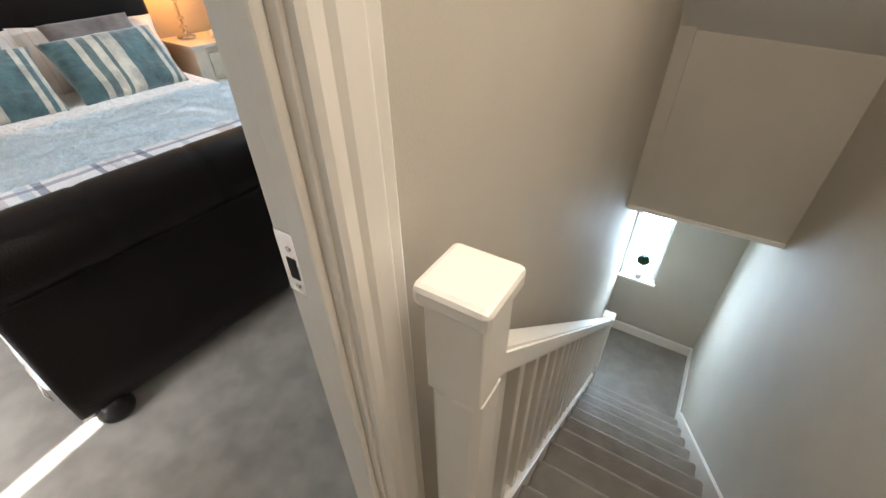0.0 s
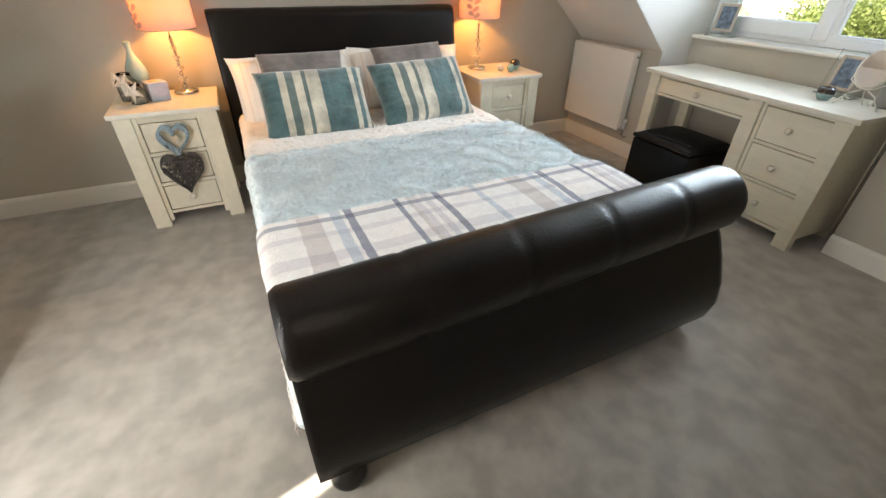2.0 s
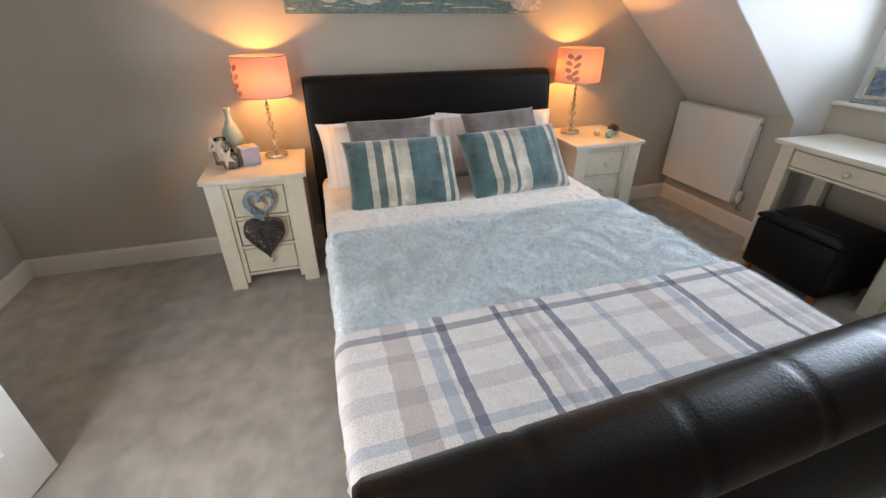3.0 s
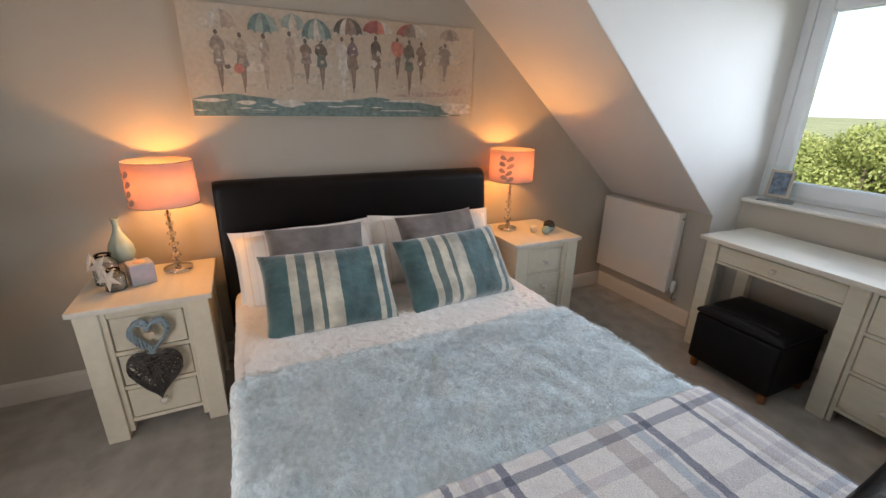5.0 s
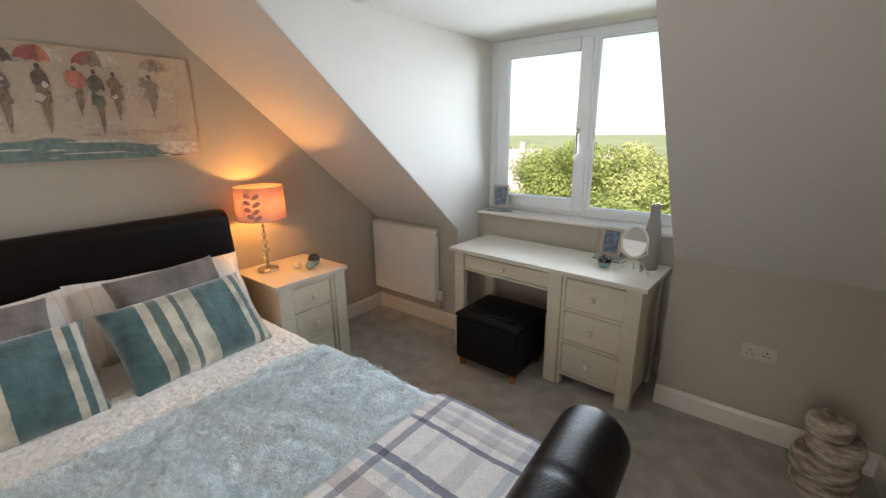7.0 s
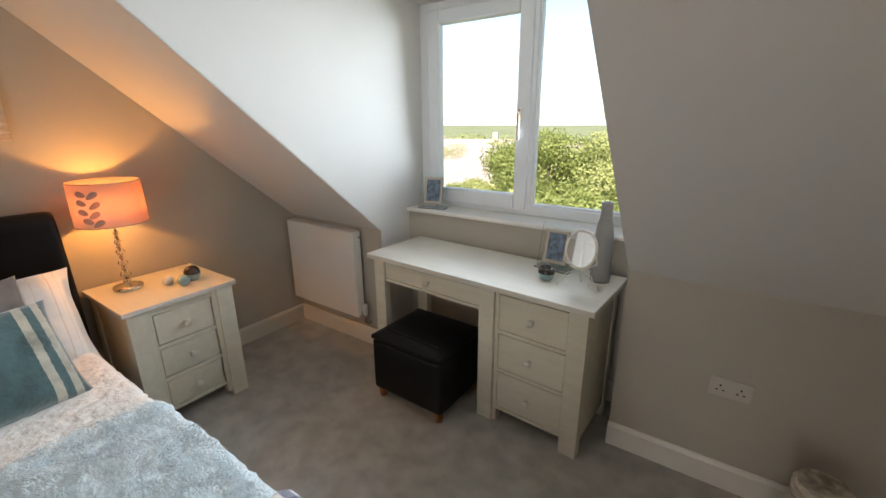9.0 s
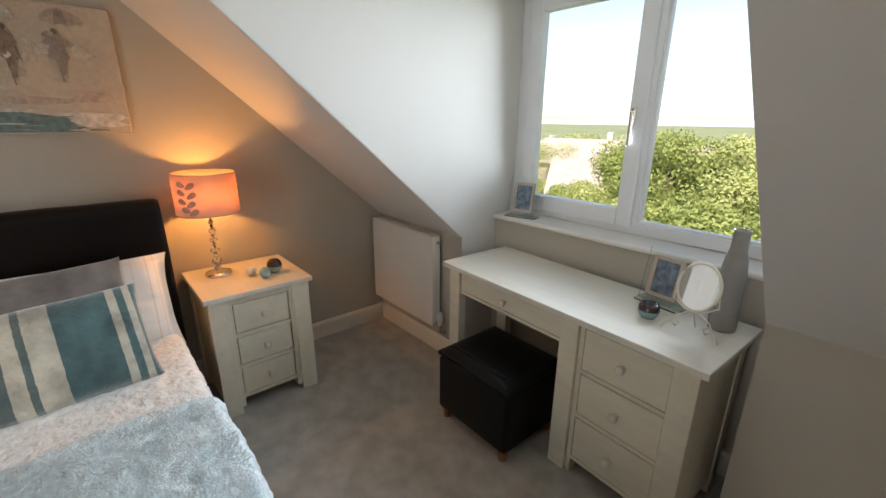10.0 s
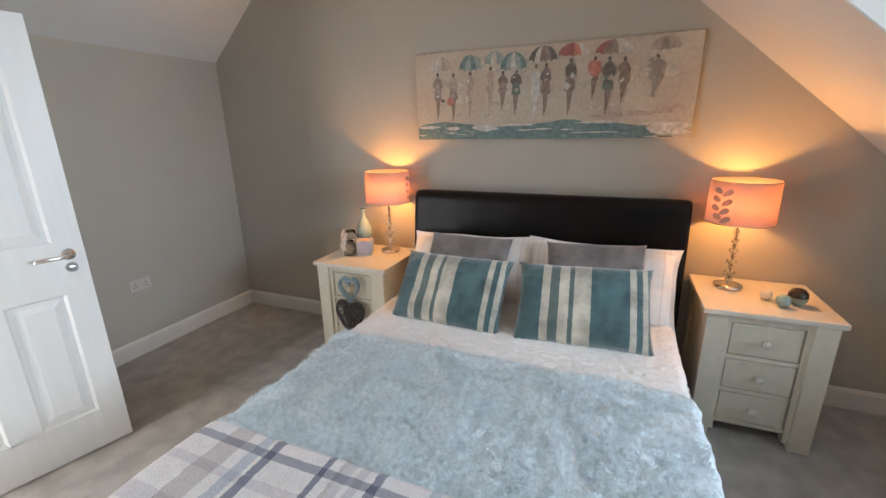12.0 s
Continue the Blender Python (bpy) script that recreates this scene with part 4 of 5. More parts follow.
add_box(bm, (0.0, -0.031, 0.818), (0.69, -0.024, 0.829), 0.001)
finish("grille", bm, RAD, rad)
lathe("bleed_valve", [(0, 0.008), (0.009, 0.008), (0.010, 0.0), (0, 0.0)], CHROME, rad, 12, pose(0.692, -0.048, 0.785, 0, 90, 0))
bm = bmesh.new()
add_lathe(bm, [(0, 0.085), (0.014, 0.083), (0.019, 0.07), (0.019, 0.02), (0.014, 0.0), (0, 0)], 16, pose(0.725, -0.05, 0.235))
finish("thermostat", bm, PLASTIC, rad, True)
bm = bmesh.new()
add_tube(bm, [(0.69, -0.05, 0.245), (0.725, -0.05, 0.240), (0.725, -0.05, 0.18), (0.725, -0.03, 0.165), (0.725, 0.0, 0.165)], 0.008, 8)
finish("pipe", bm, CHROME, rad, True)
for x in (0.12, 0.57):
    box("bracket", (x, -0.024, 0.25), (x + 0.03, 0.0, 0.78), RAD, rad)

# ---- dressing table, front towards -y, origin at its middle ----
desk = thing("dressing_table", "cream painted dressing table with four drawers and kneehole", "dressing table", pose(-1.340, 3.735, 0, 0, 0, -3.0))
HX, HY = 0.672, 0.245
box("top", (-HX, -HY, 0.742), (HX, HY, 0.77), CREAM_TOP, desk, 0.004)
bm = bmesh.new()
for x0, x1 in ((-HX + 0.03, -HX + 0.11), (0.10, 0.185), (HX - 0.115, HX - 0.03)):
    add_box(bm, (x0, -HY + 0.03, 0), (x1, -HY + 0.08, 0.742), 0.003)
    add_box(bm, (x0, HY - 0.075, 0), (x1, HY - 0.025, 0.742), 0.003)
add_box(bm, (0.187, -HY + 0.045, 0.0), (0.208, -HY + 0.09, 0.742), 0.002)
add_box(bm, (0.115, -HY + 0.08, 0.07), (0.133, HY - 0.06, 0.742))
add_box(bm, (HX - 0.055, -HY + 0.07, 0.07), (HX - 0.037, HY - 0.06, 0.742))
add_box(bm, (-HX + 0.04, -HY + 0.08, 0.615), (-HX + 0.055, HY - 0.06, 0.742))
add_box(bm, (-HX + 0.08, HY - 0.06, 0.60), (0.12, HY - 0.045, 0.742))
add_box(bm, (0.12, HY - 0.06, 0.07), (HX - 0.05, HY - 0.045, 0.742))
add_box(bm, (0.12, -HY + 0.08, 0.07), (HX - 0.05, HY - 0.06, 0.085))
for x0, x1, z0, z1 in ((-HX + 0.11, 0.10, 0.725, 0.742), (-HX + 0.11, 0.10, 0.605, 0.622), (0.20, HX - 0.11, 0.722, 0.742), (0.20, HX - 0.11, 0.512, 0.530), (0.20, HX - 0.11, 0.298, 0.316), (0.20, HX - 0.11, 0.072, 0.092)):
    add_box(bm, (x0, -HY + 0.045, z0), (x1, -HY + 0.09, z1), 0.002)
finish("body", bm, CREAM, desk)
for x0, x1, z0, z1 in ((-HX + 0.114, 0.096, 0.626, 0.721), (0.212, HX - 0.118, 0.534, 0.718), (0.212, HX - 0.118, 0.320, 0.508), (0.212, HX - 0.118, 0.096, 0.294)):
    d = box("drawer", (x0, -HY + 0.042, z0), (x1, -HY + 0.085, z1), CREAM, desk, 0.004)
    knob(d, pose((x0 + x1) / 2, -HY + 0.042, (z0 + z1) / 2, 90, 0, 0), CREAM_TOP)

# ---- leather storage stool ----
stool = thing("storage_stool", "black leather storage cube stool on wooden feet", "stool", pose(-1.578, 3.525, 0, 0, 0, -1) @ Matrix.Diagonal((1.04, 1.04, 1.05, 1)))
bm = bmesh.new()
add_box(bm, (-0.225, -0.20, 0.055), (0.225, 0.20, 0.345), 0.018, None, 3)
finish("body", bm, LEATHER2, stool, True)
bm = bmesh.new()


def lid(u, v):
    a, b = 2 * u - 1, 2 * v - 1
    e = max(0, (1 - a ** 8) * (1 - b ** 8)) ** 0.4
    return (a * 0.227, b * 0.202, 0.352 + 0.035 * e + 0.012 * (1 - a * a) * (1 - b * b))


grid(bm, 24, 24, lid)
add_box(bm, (-0.228, -0.203, 0.349), (0.228, 0.203, 0.372), 0.008)
add_box(bm, (-0.17, -0.150, 0.386), (0.17, -0.135, 0.400), 0.006)
finish("lid", bm, LEATHER2, stool, True)
for x in (-0.19, 0.19):
    for y in (-0.165, 0.165):
        lathe("foot", [(0, 0.06), (0.024, 0.06), (0.019, 0), (0, 0)], ORANGE_WOOD, stool, 14, pose(x, y, 0))


# ---- panelled door of the ensuite, standing open ----
def panel_door(name, label, m, w, lever=True):
    """The leaf lies along x from its hinge, its face towards +y."""
    d = thing(name, label, "door", m)
    T, H = 0.036, 1.98
    bm = bmesh.new()
    st = 0.105
    add_box(bm, (0, -T, 0.008), (st, 0, H), 0.002)
    add_box(bm, (w - st, -T, 0.008), (w, 0, H), 0.002)
    mid = (w - 0.11) / 2
    for x0, x1, z0, z1 in ((st - 0.001, w - st + 0.001, 0.008, 0.21), (st - 0.001, w - st + 0.001, H - 0.11, H), (st - 0.001, w - st + 0.001, 0.82, 1.06), (mid, mid + 0.11, 0.20, 0.83), (mid, mid + 0.11, 1.05, H - 0.10)):
        add_box(bm, (x0, -T + 0.0005, z0), (x1, -0.0005, z1))
    add_box(bm, (0.05, -T + 0.010, 0.1), (w - 0.05, -0.010, H - 0.05))
    for x0, x1 in ((st, mid), (mid + 0.11, w - st)):
        for z0, z1 in ((0.21, 0.82), (1.06, H - 0.11)):
            for s in (1, -1):
                yb = -0.011 if s > 0 else -T + 0.011
                o = [(x0 + 0.022, z0 + 0.022), (x1 - 0.022, z0 + 0.022), (x1 - 0.022, z1 - 0.022), (x0 + 0.022, z1 - 0.022)]
                q = [(x0 + 0.052, z0 + 0.052), (x1 - 0.052, z0 + 0.052), (x1 - 0.052, z1 - 0.052), (x0 + 0.052, z1 - 0.052)]
                a, b = [bm.verts.new((x, yb, z)) for x, z in o], [bm.verts.new((x, yb + s * 0.008, z)) for x, z in q]
                bm.faces.new(b)
                for i in range(4):
                    bm.faces.new((a[i], a[(i + 1) % 4], b[(i + 1) % 4], b[i]))
                e0 = [(x0, z0), (x1, z0), (x1, z1), (x0, z1)]
                c = [bm.verts.new((x, -0.001 if s > 0 else -T + 0.001, z)) for x, z in e0]
                f = [bm.verts.new((x, yb, z)) for x, z in [(x0 + 0.012, z0 + 0.012), (x1 - 0.012, z0 + 0.012), (x1 - 0.012, z1 - 0.012), (x0 + 0.012, z1 - 0.012)]]
                for i in range(4):
                    bm.faces.new((c[i], c[(i + 1) % 4], f[(i + 1) % 4], f[i]))
    finish("leaf", bm, DOOR_WHITE, d)
    for s in (1, -1):
        y = 0 if s > 0 else -T
        h = pose(w - 0.06, y, 1.0, -90 * s)
        lathe("rose", [(0, 0.010), (0.024, 0.009), (0.026, 0.0), (0, 0)], CHROME, d, 24, h)
        bm = bmesh.new()
        add_tube(bm, [(w - 0.06, y, 1.0), (w - 0.06, y + s * 0.045, 1.0), (w - 0.075, y + s * 0.052, 1.0), (w - 0.17, y + s * 0.050, 1.0), (w - 0.185, y + s * 0.046, 0.996)], 0.009, 10)
        finish("lever_handle", bm, CHROME, d, True)
        bm = bmesh.new()
        add_lathe(bm, [(0, 0.008), (0.022, 0.008), (0.024, 0.0), (0, 0)], 24, pose(w - 0.06, y, 0.94, -90 * s))
        add_box(bm, (w - 0.068, min(y, y + s * 0.022), 0.936), (w - 0.052, max(y, y + s * 0.022), 0.944), 0.002)
        finish("lock_turn", bm, CHROME, d)
    bm = bmesh.new()
    add_box(bm, (w - 0.001, -0.029, 0.91), (w + 0.0015, -0.007, 1.07))
    add_box(bm, (w, -0.023, 0.99), (w + 0.010, -0.012, 1.01), 0.002)
    finish("latch", bm, CHROME, d)
    return d


panel_door("ensuite_door", "white panelled ensuite door standing open, chrome lever", pose(-0.725, -0.432, 0, 0, 0, 165) @ Matrix.Diagonal((1, -1, 1, 1)) @ pose(0, 0.0, 0), 0.73)
panel_door("bedroom_door", "white panelled bedroom door standing open into the room", HALL @ pose(-0.085, -0.757, 0, 0, 0, 172), 0.76)


# ---- sockets ----
def socket(m, label):
    s = thing("wall_socket", label, "socket", m, "wall sockets")
    box("plate", (-0.073, -0.009, -0.043), (0.073, 0, 0.043), SOCKET, s, 0.004)
    for x in (-0.035, 0.035):
        bm = bmesh.new()
        add_box(bm, (x - 0.003, -0.0096, 0.004), (x + 0.003, -0.0086, 0.013))
        for q in (-0.011, 0.011):
            add_box(bm, (x + q - 0.004, -0.0096, -0.014), (x + q + 0.004, -0.0086, -0.009))
        finish("pin_hole_shade", bm, BLACK, s)
    for x in (-0.062, 0.062):
        box("switch", (x - 0.006, -0.0125, 0.010), (x + 0.006, -0.008, 0.028), SOCKET, s, 0.001)
    return s


socket(pose(-0.185, YN_E, 0.47), "white double wall socket on the taupe wall")
socket(pose(-2.08, YS, 0.50, 0, 0, 180), "white double wall socket on the taupe wall")

# ---- bark basket in the corner ----
bark = thing("bark_vase", "pale birch-bark cylinder vase standing in the corner", "vase", pose(0.112, 3.43, 0))
random.seed(8)
for i, (r, z0, z1) in enumerate(((0.113, 0.0, 0.105), (0.119, 0.105, 0.205), (0.098, 0.205, 0.30), (0.082, 0.30, 0.375))):
    bm = bmesh.new()
    n = 40
    ringsv = []
    for k in range(7):
        f = k / 6
        rr = r * (0.86 + 0.14 * max(0, math.sin(math.pi * f)) ** 0.5)
        ringsv.append([(rr * (1 + 0.05 * noise.noise((3 * math.cos(a), 3 * math.sin(a), z0 * 20 + f * 2)) + 0.03 * noise.noise((9 * math.cos(a), 9 * math.sin(a), z0 * 30 + f * 5))), a, z0 + (z1 - z0) * f) for a in [2 * math.pi * q / n for q in range(n)]])
    vv = [[bm.verts.new((x * math.cos(a) + 0.007 * i * (-1) ** i, x * math.sin(a), z + (0.006 * noise.noise((4 * math.cos(a), 4 * math.sin(a), z * 9)) if z > 0.02 else 0))) for x, a, z in rg] for rg in ringsv]
    for a, b in zip(vv, vv[1:]):
        for q in range(n):
            bm.faces.new((a[q], a[(q + 1) % n], b[(q + 1) % n], b[q]))
    bm.faces.new(vv[0])
    bm.faces.new(vv[-1])
    finish("bark_ring", bm, BARK, bark)


# ---- small things on the dressing table and the sill ----
def photo_frame(m, label):
    f = thing("photo_frame", label, "photo frame", m, "glass photo frames")
    t = pose(0, 0, 0, -12)
    g = box("glass_plate", (-0.095, 0.002, 0.004), (0.095, 0.006, 0.235), FRAME_GLASS, f, 0, t)
    bm = bmesh.new()
    for lo, hi in (((-0.065, -0.010, 0.03), (-0.048, 0.002, 0.205)), ((0.048, -0.010, 0.03), (0.065, 0.002, 0.205)), ((-0.049, -0.009, 0.188), (0.049, 0.002, 0.205)), ((-0.049, -0.009, 0.03), (0.049, 0.002, 0.047))):
        add_box(bm, lo, hi, 0.003)
    finish("frame", bm, SILVER_FRAME, f, False, t)
    box("photograph", (-0.049, -0.004, 0.046), (0.049, 0.001, 0.189), PHOTO, f, 0, t)
    box("base_plate", (-0.095, -0.03, 0.0), (0.095, 0.06, 0.005), FRAME_GLASS, f)
    bm = bmesh.new()
    add_tube(bm, [(0, 0.045, 0.13), (0, 0.085, 0.002)], 0.003, 6)
    finish("strut", bm, CHROME, f)
    return f


photo_frame(pose(-1.93, 4.065, 0.957, 0, 0, 14), "photo in a pale frame on a glass stand, on the sill")
photo_frame(pose(-1.01, 3.86, 0.771, 0, 0, -8), "photo in a pale frame on a glass stand, on the table")
lathe("tall_bottle", [(0, 0), (0.040, 0), (0.042, 0.01), (0.039, 0.18), (0.032, 0.24), (0.024, 0.27), (0.023, 0.325), (0.025, 0.335), (0.020, 0.335), (0.018, 0.28), (0, 0.27)], STONE_GREY, None, 32, pose(-0.765, 3.83, 0.7705) @ Matrix.Diagonal((1.12, 1.12, 1.14, 1)))
tagged(bpy.data.objects["tall_bottle"], "tall matt grey bottle vase on the dressing table", "vase")
pot = thing("candle_pot", "small two-tone glazed candle pot on the table", "candle pot", pose(-0.985, 3.705, 0.7705))
lathe("bowl", [(0, 0), (0.024, 0), (0.036, 0.018), (0.040, 0.034)], AQUA, pot, 24)
lathe("rim", [(0.040, 0.034), (0.039, 0.050), (0.031, 0.063), (0.027, 0.062), (0.026, 0.045), (0, 0.043)], DARK_GLAZE, pot, 24)
mir = thing("table_mirror", "small oval mirror on a curled cream wire stand", "mirror", pose(-0.825, 3.69, 0.771, 0, 0, 4) @ Matrix.Diagonal((1.1, 1.1, 1.1, 1)))
t = pose(0, 0, 0.165, -14)
lathe("mirror_glass", [(0, 0.004), (0.066, 0.004), (0.066, -0.002), (0, -0.002)], MIRROR, mir, 36, t @ pose(0, 0, 0, 90), (0.88, 1.15)).data.polygons.foreach_set("use_smooth", [False] * 144)
bm = bmesh.new()
add_tube(bm, [(0.060 * math.cos(a * math.pi / 18), 0, 0.078 * math.sin(a * math.pi / 18)) for a in range(36)], 0.006, 8, True)
finish("rim", bm, WIRE, mir, True, t)
bm = bmesh.new()
for s in (-1, 1):
    add_tube(bm, [(0, 0.0, 0.10), (s * 0.02, 0.0, 0.07), (s * 0.05, -0.005, 0.055), (s * 0.062, -0.01, 0.03), (s * 0.045, -0.012, 0.018), (s * 0.035, -0.012, 0.032), (s * 0.055, -0.015, 0.045), (s * 0.075, -0.02, 0.02), (s * 0.085, -0.025, 0.003)], 0.003, 6)
    add_tube(bm, [(s * 0.060, 0, 0.165), (s * 0.066, 0, 0.11), (s * 0.03, 0, 0.085), (0, 0, 0.08)], 0.003, 6)
add_tube(bm, [(0, 0, 0.09), (0, 0.02, 0.05), (0, 0.06, 0.003)], 0.003, 6)
finish("wire_stand", bm, WIRE, mir, True)

# ---- on the bedside cabinets ----
TOPZ = 0.6865


def orb(name, x, y, r, material, label, squash=1.0):
    lathe_ob = lathe(name, [(0, 0)] + [(r * math.sin(a * math.pi / 12), r * squash * (1 - math.cos(a * math.pi / 12))) for a in range(1, 12)] + [(0, 2 * r * squash)], material, None, 24, pose(x, y, TOPZ))
    return tagged(lathe_ob, label, "ornament", "ornament balls")


orb("ceramic_ball", -2.61, 2.765, 0.030, AQUA, "pale aqua glazed ball on the bedside cabinet")
orb("ceramic_ball", -2.69, 2.72, 0.026, STARFISH, "cream ceramic ball on the bedside cabinet")
two = thing("candle_ball", "aqua ball holder with dark bronze cap, on the cabinet", "ornament", pose(-2.665, 2.835, TOPZ))
lathe("bowl", [(0, 0), (0.024, 0.004), (0.038, 0.022), (0.041, 0.040)], AQUA, two)
lathe("cap", [(0.041, 0.040), (0.038, 0.058), (0.026, 0.074), (0.010, 0.080), (0, 0.080)], DARK_GLAZE, two)
lathe("bud_vase", [(0, 0), (0.036, 0), (0.052, 0.020), (0.057, 0.045), (0.050, 0.085), (0.030, 0.125), (0.017, 0.155), (0.013, 0.18), (0.018, 0.21), (0.021, 0.215), (0.013, 0.213), (0.009, 0.17), (0, 0.16)], CELADON, None, 32, pose(-2.85, 0.34, TOPZ + 0.075))
tagged(bpy.data.objects["bud_vase"], "pale green glazed bottle vase standing on a block", "vase")
lathe("vase_stand", [(0, 0), (0.05, 0), (0.05, 0.072), (0.046, 0.0752), (0, 0.0752)], CANDLE_BOX, None, 24, pose(-2.85, 0.34, TOPZ))
tagged(bpy.data.objects["vase_stand"], "small lilac block under the bottle vase", "ornament")
cb = thing("tealight_box", "lilac crackled cube tealight holder", "candle holder", pose(-2.72, 0.425, TOPZ, 0, 0, 22))
box("cube", (-0.05, -0.05, 0), (0.05, 0.05, 0.10), CANDLE_BOX, cb, 0.004)
lathe("wax", [(0, 0.103), (0.024, 0.103), (0.026, 0.098), (0, 0.098)], WAX, cb, 20)


def star(bm, m, r):
    vs = []
    top = bm.verts.new((0, 0, 0.008))
    bot = bm.verts.new((0, 0, -0.008))
    for i in range(10):
        rr = r if i % 2 == 0 else r * 0.36
        vs.append(bm.verts.new((rr * math.cos(i * math.pi / 5), rr * math.sin(i * math.pi / 5), 0)))
    for i in range(10):
        bm.faces.new((top, vs[i], vs[(i + 1) % 10]))
        bm.faces.new((bot, vs[(i + 1) % 10], vs[i]))
    bmesh.ops.transform(bm, matrix=m, verts=[top, bot, *vs])


for x, y, r, h in ((-2.76, 0.285, 0.052, 0.145), (-2.66, 0.335, 0.042, 0.10)):
    jar = thing("shell_jar", "glass jar of shells with a white starfish tied on", "jar", pose(x, y, TOPZ), "shell jars")
    lathe("shells", [(0, 0.004), (r * 0.9, 0.006), (r * 0.92, h * 0.55), (r * 0.5, h * 0.66), (0, h * 0.68)], SHELLS, jar)
    lathe("jar_glass", [(0, 0), (r, 0.002), (r, h * 0.7), (r * 0.6, h * 0.86), (r * 0.65, h), (r * 0.55, h), (r * 0.5, h * 0.86), (r * 0.93, h * 0.68), (r * 0.93, 0.005), (0, 0.005)], FRAME_GLASS, jar)
    bm = bmesh.new()
    star(bm, pose(r + 0.008, -0.01, h * 0.72, 8, 82, -25), 0.068)
    star(bm, pose(r * 0.7, -r * 0.9, h * 0.86, 30, 70, -40), 0.05)
    finish("starfish", bm, STARFISH, jar)


# ---- hearts hung on the bedside drawer knob ----
def heart(t):
    return Vector((0, 0.0625 * 16 * math.sin(t) ** 3 / 16, (13 * math.cos(t) - 5 * math.cos(2 * t) - 2 * math.cos(3 * t) - math.cos(4 * t)) / 260))


HX0 = -2.955 + 0.485 + 0.012
h1 = thing("yarn_heart", "pale blue yarn-wrapped heart wreath hung on the drawer knob", "heart", pose(HX0 + 0.010, 0.465, 0.535) @ Matrix.Diagonal((1, 0.80, 1.0, 1)))
bm = bmesh.new()
for k in range(5):
    a = 2 * math.pi * k / 5
    add_tube(bm, [heart(2 * math.pi * i / 48) * 1.42 + Vector((0.009 * math.cos(a + i * 0.9) + 0.008, 0.010 * math.sin(a + i * 0.9), 0.010 * math.sin(a + i * 0.9))) for i in range(48)], 0.0075, 6, True)
finish("wreath", bm, ROPE, h1, True)
bm = bmesh.new()
vs = [bm.verts.new(heart(2 * math.pi * i / 24) * 0.42 + Vector((0.012, 0, 0.0))) for i in range(24)]
bm.faces.new(vs)
r = bmesh.ops.extrude_face_region(bm, geom=list(bm.faces))
bmesh.ops.translate(bm, vec=(0.008, 0, 0), verts=[v for v in r["geom"] if isinstance(v, bmesh.types.BMVert)])
finish("wooden_heart", bm, WOODPALE, h1)
bm = bmesh.new()
add_tube(bm, [(0.012, 0, 0.05), (0.012, 0.002, 0.02)], 0.002, 5)
finish("string", bm, WOODPALE, h1)
h2 = thing("willow_heart", "dark woven willow heart hung on the drawer knob", "heart", pose(HX0 + 0.014, 0.46, 0.348) @ Matrix.Diagonal((1, 0.84, 1.04, 1)))
random.seed(21)
bm = bmesh.new()
for k in range(6):
    a = 2 * math.pi * k / 6
    add_tube(bm, [heart(2 * math.pi * i / 40) * (2.0 + 0.05 * math.cos(a)) + Vector((0.010 + 0.008 * math.cos(a + i * 0.5), 0, 0.006 * math.sin(a + i))) for i in range(40)], 0.0035, 5, True)
for k in range(150):
    p, q = heart(random.uniform(0, 6.28)) * 1.96, heart(random.uniform(0, 6.28)) * 1.96
    if (p - q).length > 0.08:
        off = Vector((random.uniform(0.004, 0.024), 0, 0))
        add_tube(bm, [p + off, (p + q) / 2 + off + Vector((0.008, random.uniform(-0.008, 0.008), random.uniform(-0.008, 0.008))), q + off], random.uniform(0.002, 0.0038), 4)
finish("woven_twigs", bm, TWIG, h2, True)

# ---- plant on the stair window's sill ----
plant = thing("topiary_plant", "small round green topiary in a white pot on the sill", "plant", HALL @ pose(0.19, 3.675, -1.614))
lathe("pot", [(0, 0), (0.030, 0), (0.040, 0.06), (0.042, 0.07), (0.036, 0.07), (0, 0.06)], PLASTIC, plant, 20)
bm = bmesh.new()
add_tube(bm, [(0, 0, 0.06), (0.004, 0, 0.12), (0, 0, 0.19)], 0.005, 6)
finish("stem", bm, TRUNK, plant)
bm = bmesh.new()
random.seed(3)


def leaves(bm, n, centre, rad, size, flat=1.0):
    for _ in range(n):
        d = Vector((random.gauss(0, 1), random.gauss(0, 1), random.gauss(0, 1))).normalized()
        p = Vector(centre) + Vector((d.x * rad, d.y * rad, d.z * rad * flat)) * random.uniform(0.72, 1.05)
        a = Vector((random.gauss(0, 1), random.gauss(0, 1), random.gauss(0, 1))).normalized() * size * random.uniform(0.6, 1.2)
        b = a.cross(d).normalized() * size * 0.5 if a.cross(d).length > 1e-4 else Vector((0, 0, size))
        bm.faces.new([bm.verts.new(q) for q in (p - a, p + b, p + a, p - b)])


leaves(bm, 700, (0, 0, 0.23), 0.062, 0.012)
leaves(bm, 300, (0, 0, 0.23), 0.045, 0.012)
tagged(finish("foliage", bm, PLANT, plant), kind="stuff")

# ---- outside: ground, trees, houses, hills ----
GZ = -5.2
bm = bmesh.new()


def lie(x, y):
    d = max(0.0, y - 26)
    return GZ - 9.5 * (1 - math.exp(-d / 60)) + 0.8 * noise.noise((x * 0.02, y * 0.02, 0))


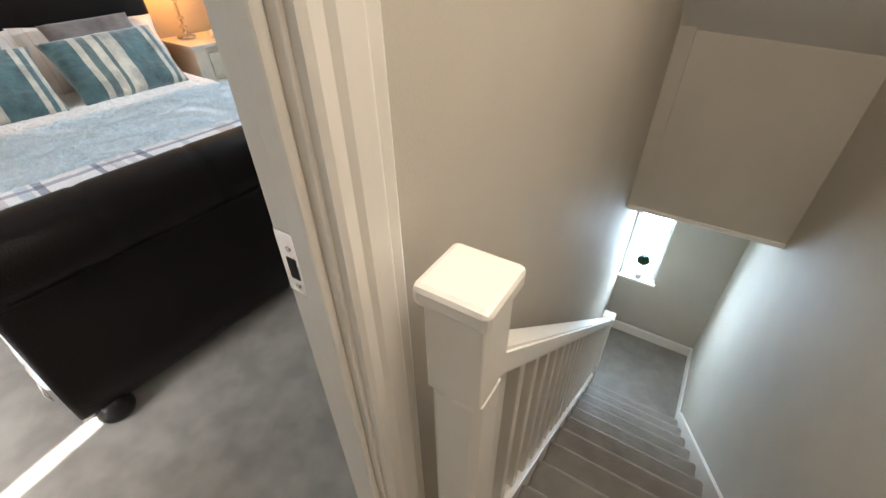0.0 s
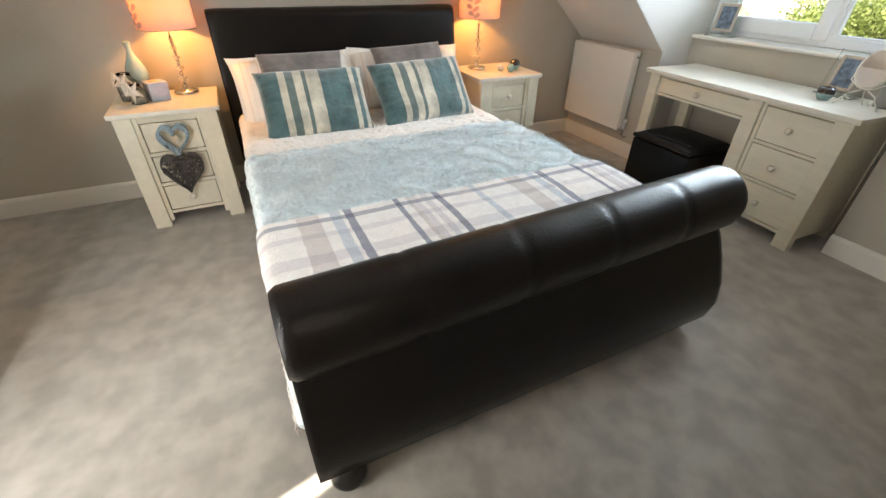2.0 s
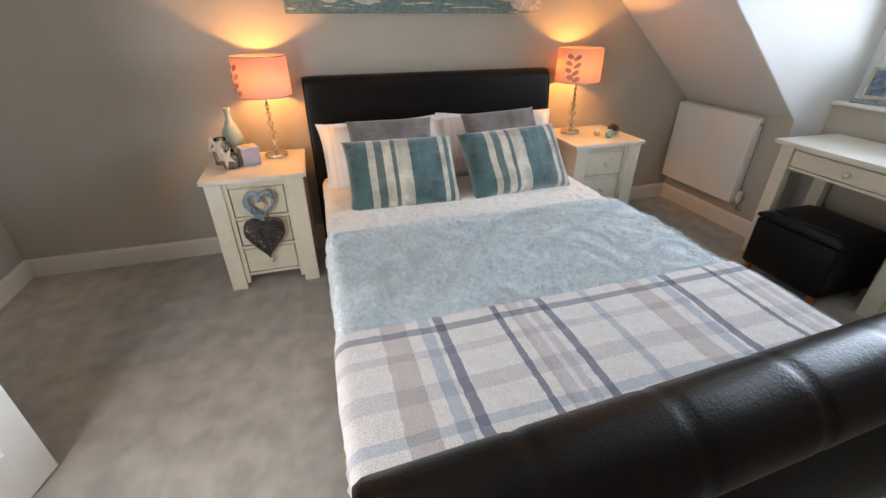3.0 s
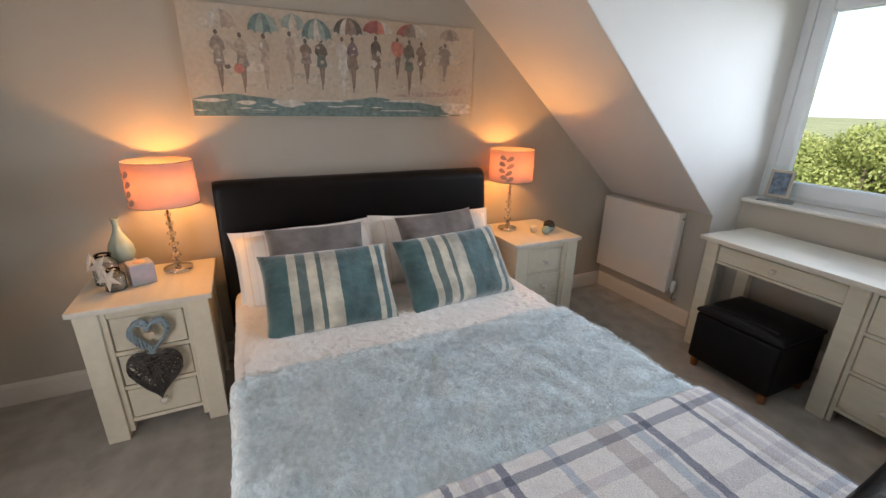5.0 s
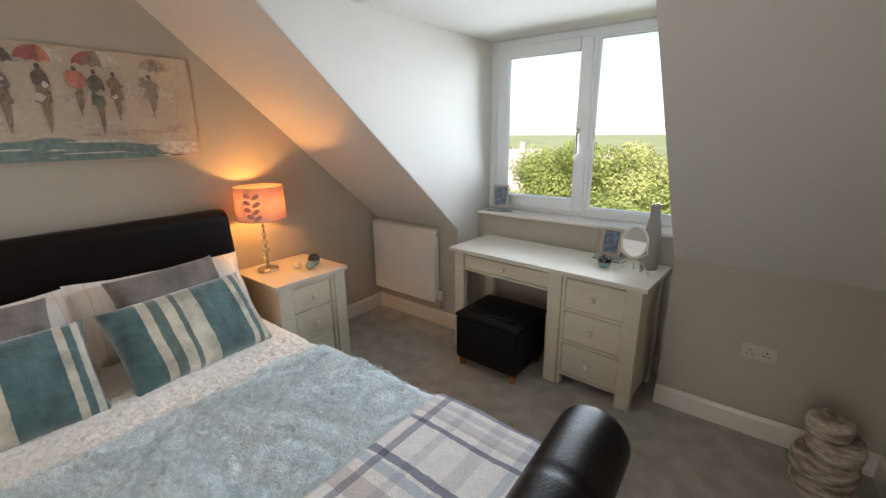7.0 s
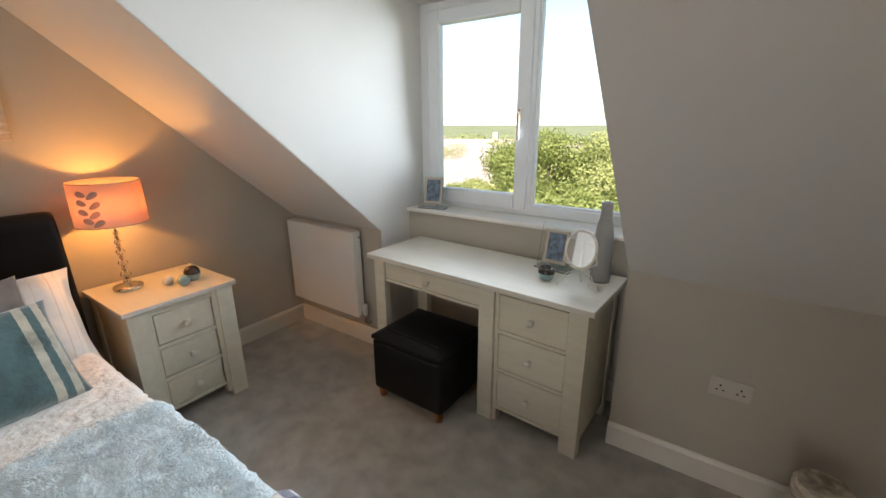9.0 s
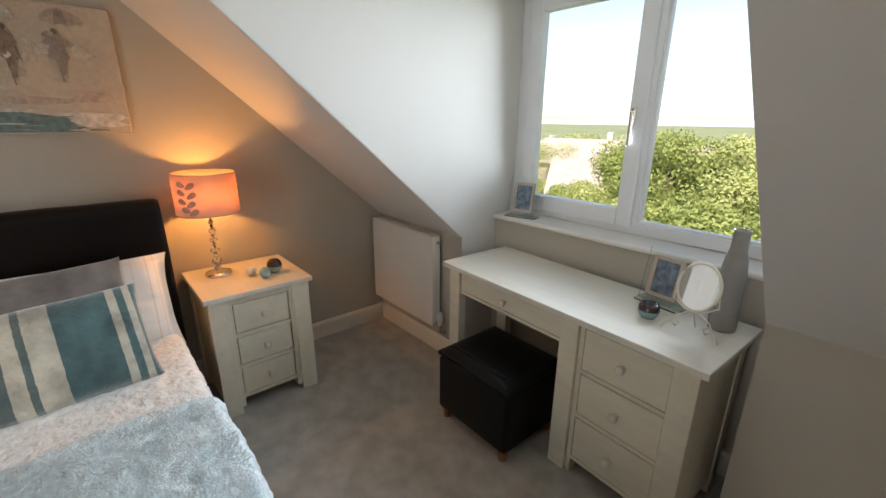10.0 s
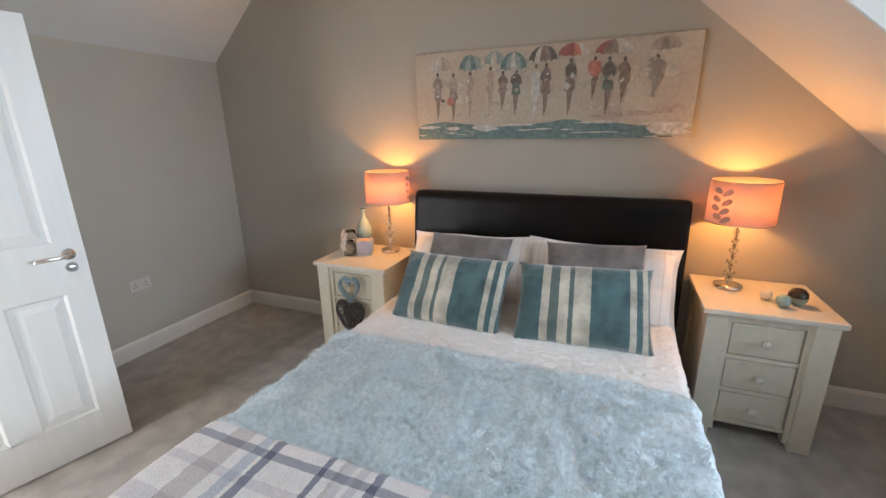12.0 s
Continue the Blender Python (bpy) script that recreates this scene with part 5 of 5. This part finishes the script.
grid(bm, 80, 80, lambda u, v: ((u - 0.5) * 2800 * abs(u - 0.5) * 2, -40 + 2600 * v * v, lie((u - 0.5) * 2800 * abs(u - 0.5) * 2, -40 + 2600 * v * v)))
tagged(finish("ground", bm, FIELD, None, True), "sunlit fields and gardens falling away to the valley", kind="structure")
bm = bmesh.new()
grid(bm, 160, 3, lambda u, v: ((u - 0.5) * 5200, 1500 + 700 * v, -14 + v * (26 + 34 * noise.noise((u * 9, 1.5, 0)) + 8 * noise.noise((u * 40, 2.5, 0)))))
tagged(finish("backdrop_hills", bm, HILL, None, True), "far hills on the horizon, coloured pale for haze", kind="structure")


def tree(name, x, y, h, r, material, seed, label):
    random.seed(seed)
    t = thing(name, label, "tree", pose(x, y, lie(x, y)), "garden trees")
    bm = bmesh.new()
    add_lathe(bm, [(0.22, 0), (0.16, h * 0.3), (0.09, h * 0.75), (0, h * 0.85)], 8)
    cs = []
    for k in range(15):
        a, e = random.uniform(0, 6.28), random.uniform(0.35, 0.95)
        rr = r * random.uniform(0.25, 0.75) * (1.15 - abs(e - 0.6))
        c = (rr * math.cos(a), rr * math.sin(a), h * e)
        cs.append(c)
        add_tube(bm, [(0, 0, h * (e - 0.2)), (c[0] * 0.5, c[1] * 0.5, h * (e - 0.08)), c], 0.05, 5)
    finish("trunk", bm, TRUNK, t)
    bm = bmesh.new()
    for c in cs:
        s = r * random.uniform(0.28, 0.5)
        leaves(bm, 1150, c, s, 0.08, 0.8)
        leaves(bm, 300, c, s * 0.6, 0.085, 0.8)
    tagged(finish("foliage", bm, material, t), kind="stuff")
    return t


LABEL = "broad leafy green tree in full sun"
for i, (x, y, h, r, k) in enumerate(((-3.2, 20, 5.9, 3.2, 1), (-5.8, 21.5, 6.0, 3.2, 0), (-8.6, 22, 5.3, 2.6, 1), (-0.6, 19, 6.2, 3.2, 0), (-2.0, 23, 6.6, 3.0, 1), (-7.2, 20, 6.1, 2.8, 0), (2.2, 20, 6.4, 3.2, 1), (-3.4, 14.5, 4.4, 2.3, 0), (-5.6, 15.5, 4.2, 2.3, 1), (-1.4, 13.5, 4.2, 2.2, 1), (-8.2, 17, 3.6, 2.2, 0),
                                    (-12.5, 25, 3.4, 2.4, 1), (-17.5, 29, 2.8, 2.4, 0), (-22, 33, 2.6, 2.4, 1), (-16, 44, 6, 3.5, 0), (-30, 44, 6, 3.5, 1))):
    tree("garden_tree", x, y, h, r, LEAF_PALE if k else LEAF, 30 + i, LABEL)
bm = bmesh.new()
random.seed(77)
for _ in range(170):
    x, y = random.uniform(-190, 90), random.uniform(75, 330)
    r = random.uniform(2, 4.5)
    leaves(bm, 60, (x, y, lie(x, y) + r * 0.7), r, 0.9, 0.8)
tagged(finish("far_woods", bm, LEAF_PALE), "far hedges and woods in the valley", "woods", kind="stuff")


def house(x, y, w, d, h, turn):
    c = thing("house", "distant cream house with a pitched tiled roof", "house", pose(x, y, lie(x, y) - 0.3, 0, 0, turn), "distant houses")
    box("wall", (-w / 2, -d / 2, 0), (w / 2, d / 2, h), RENDER_WALL, c)
    bm = bmesh.new()
    prism(bm, [(-d / 2 - 0.4, h - 0.1), (d / 2 + 0.4, h - 0.1), (0, h + d * 0.36)], "x", -w / 2 - 0.3, w / 2 + 0.3)
    finish("roof", bm, ROOF, c)
    for k in range(3):
        for z in (0.9, 3.3):
            if z + 1.2 < h:
                box("window", (-w / 2 + w * (k + 0.5) / 3 - 0.5, -d / 2 - 0.03, z), (-w / 2 + w * (k + 0.5) / 3 + 0.5, -d / 2 + 0.1, z + 1.1), STONE_GREY, c, 0.02)
    box("chimney", (w / 4, -0.3, h), (w / 4 + 0.6, 0.3, h + d * 0.36 + 0.8), RENDER_WALL, c, 0.03)
    return c


for x, y, turn in ((-27, 47, 20), (-40, 56, -15), (-40, 66, 10), (-60, 110, 30), (-85, 130, -10), (-48, 150, 0), (-110, 170, 25)):
    house(x, y, 9, 7, 5.2, turn)
house(-17.2, 33, 7, 6, 3.0, 28)
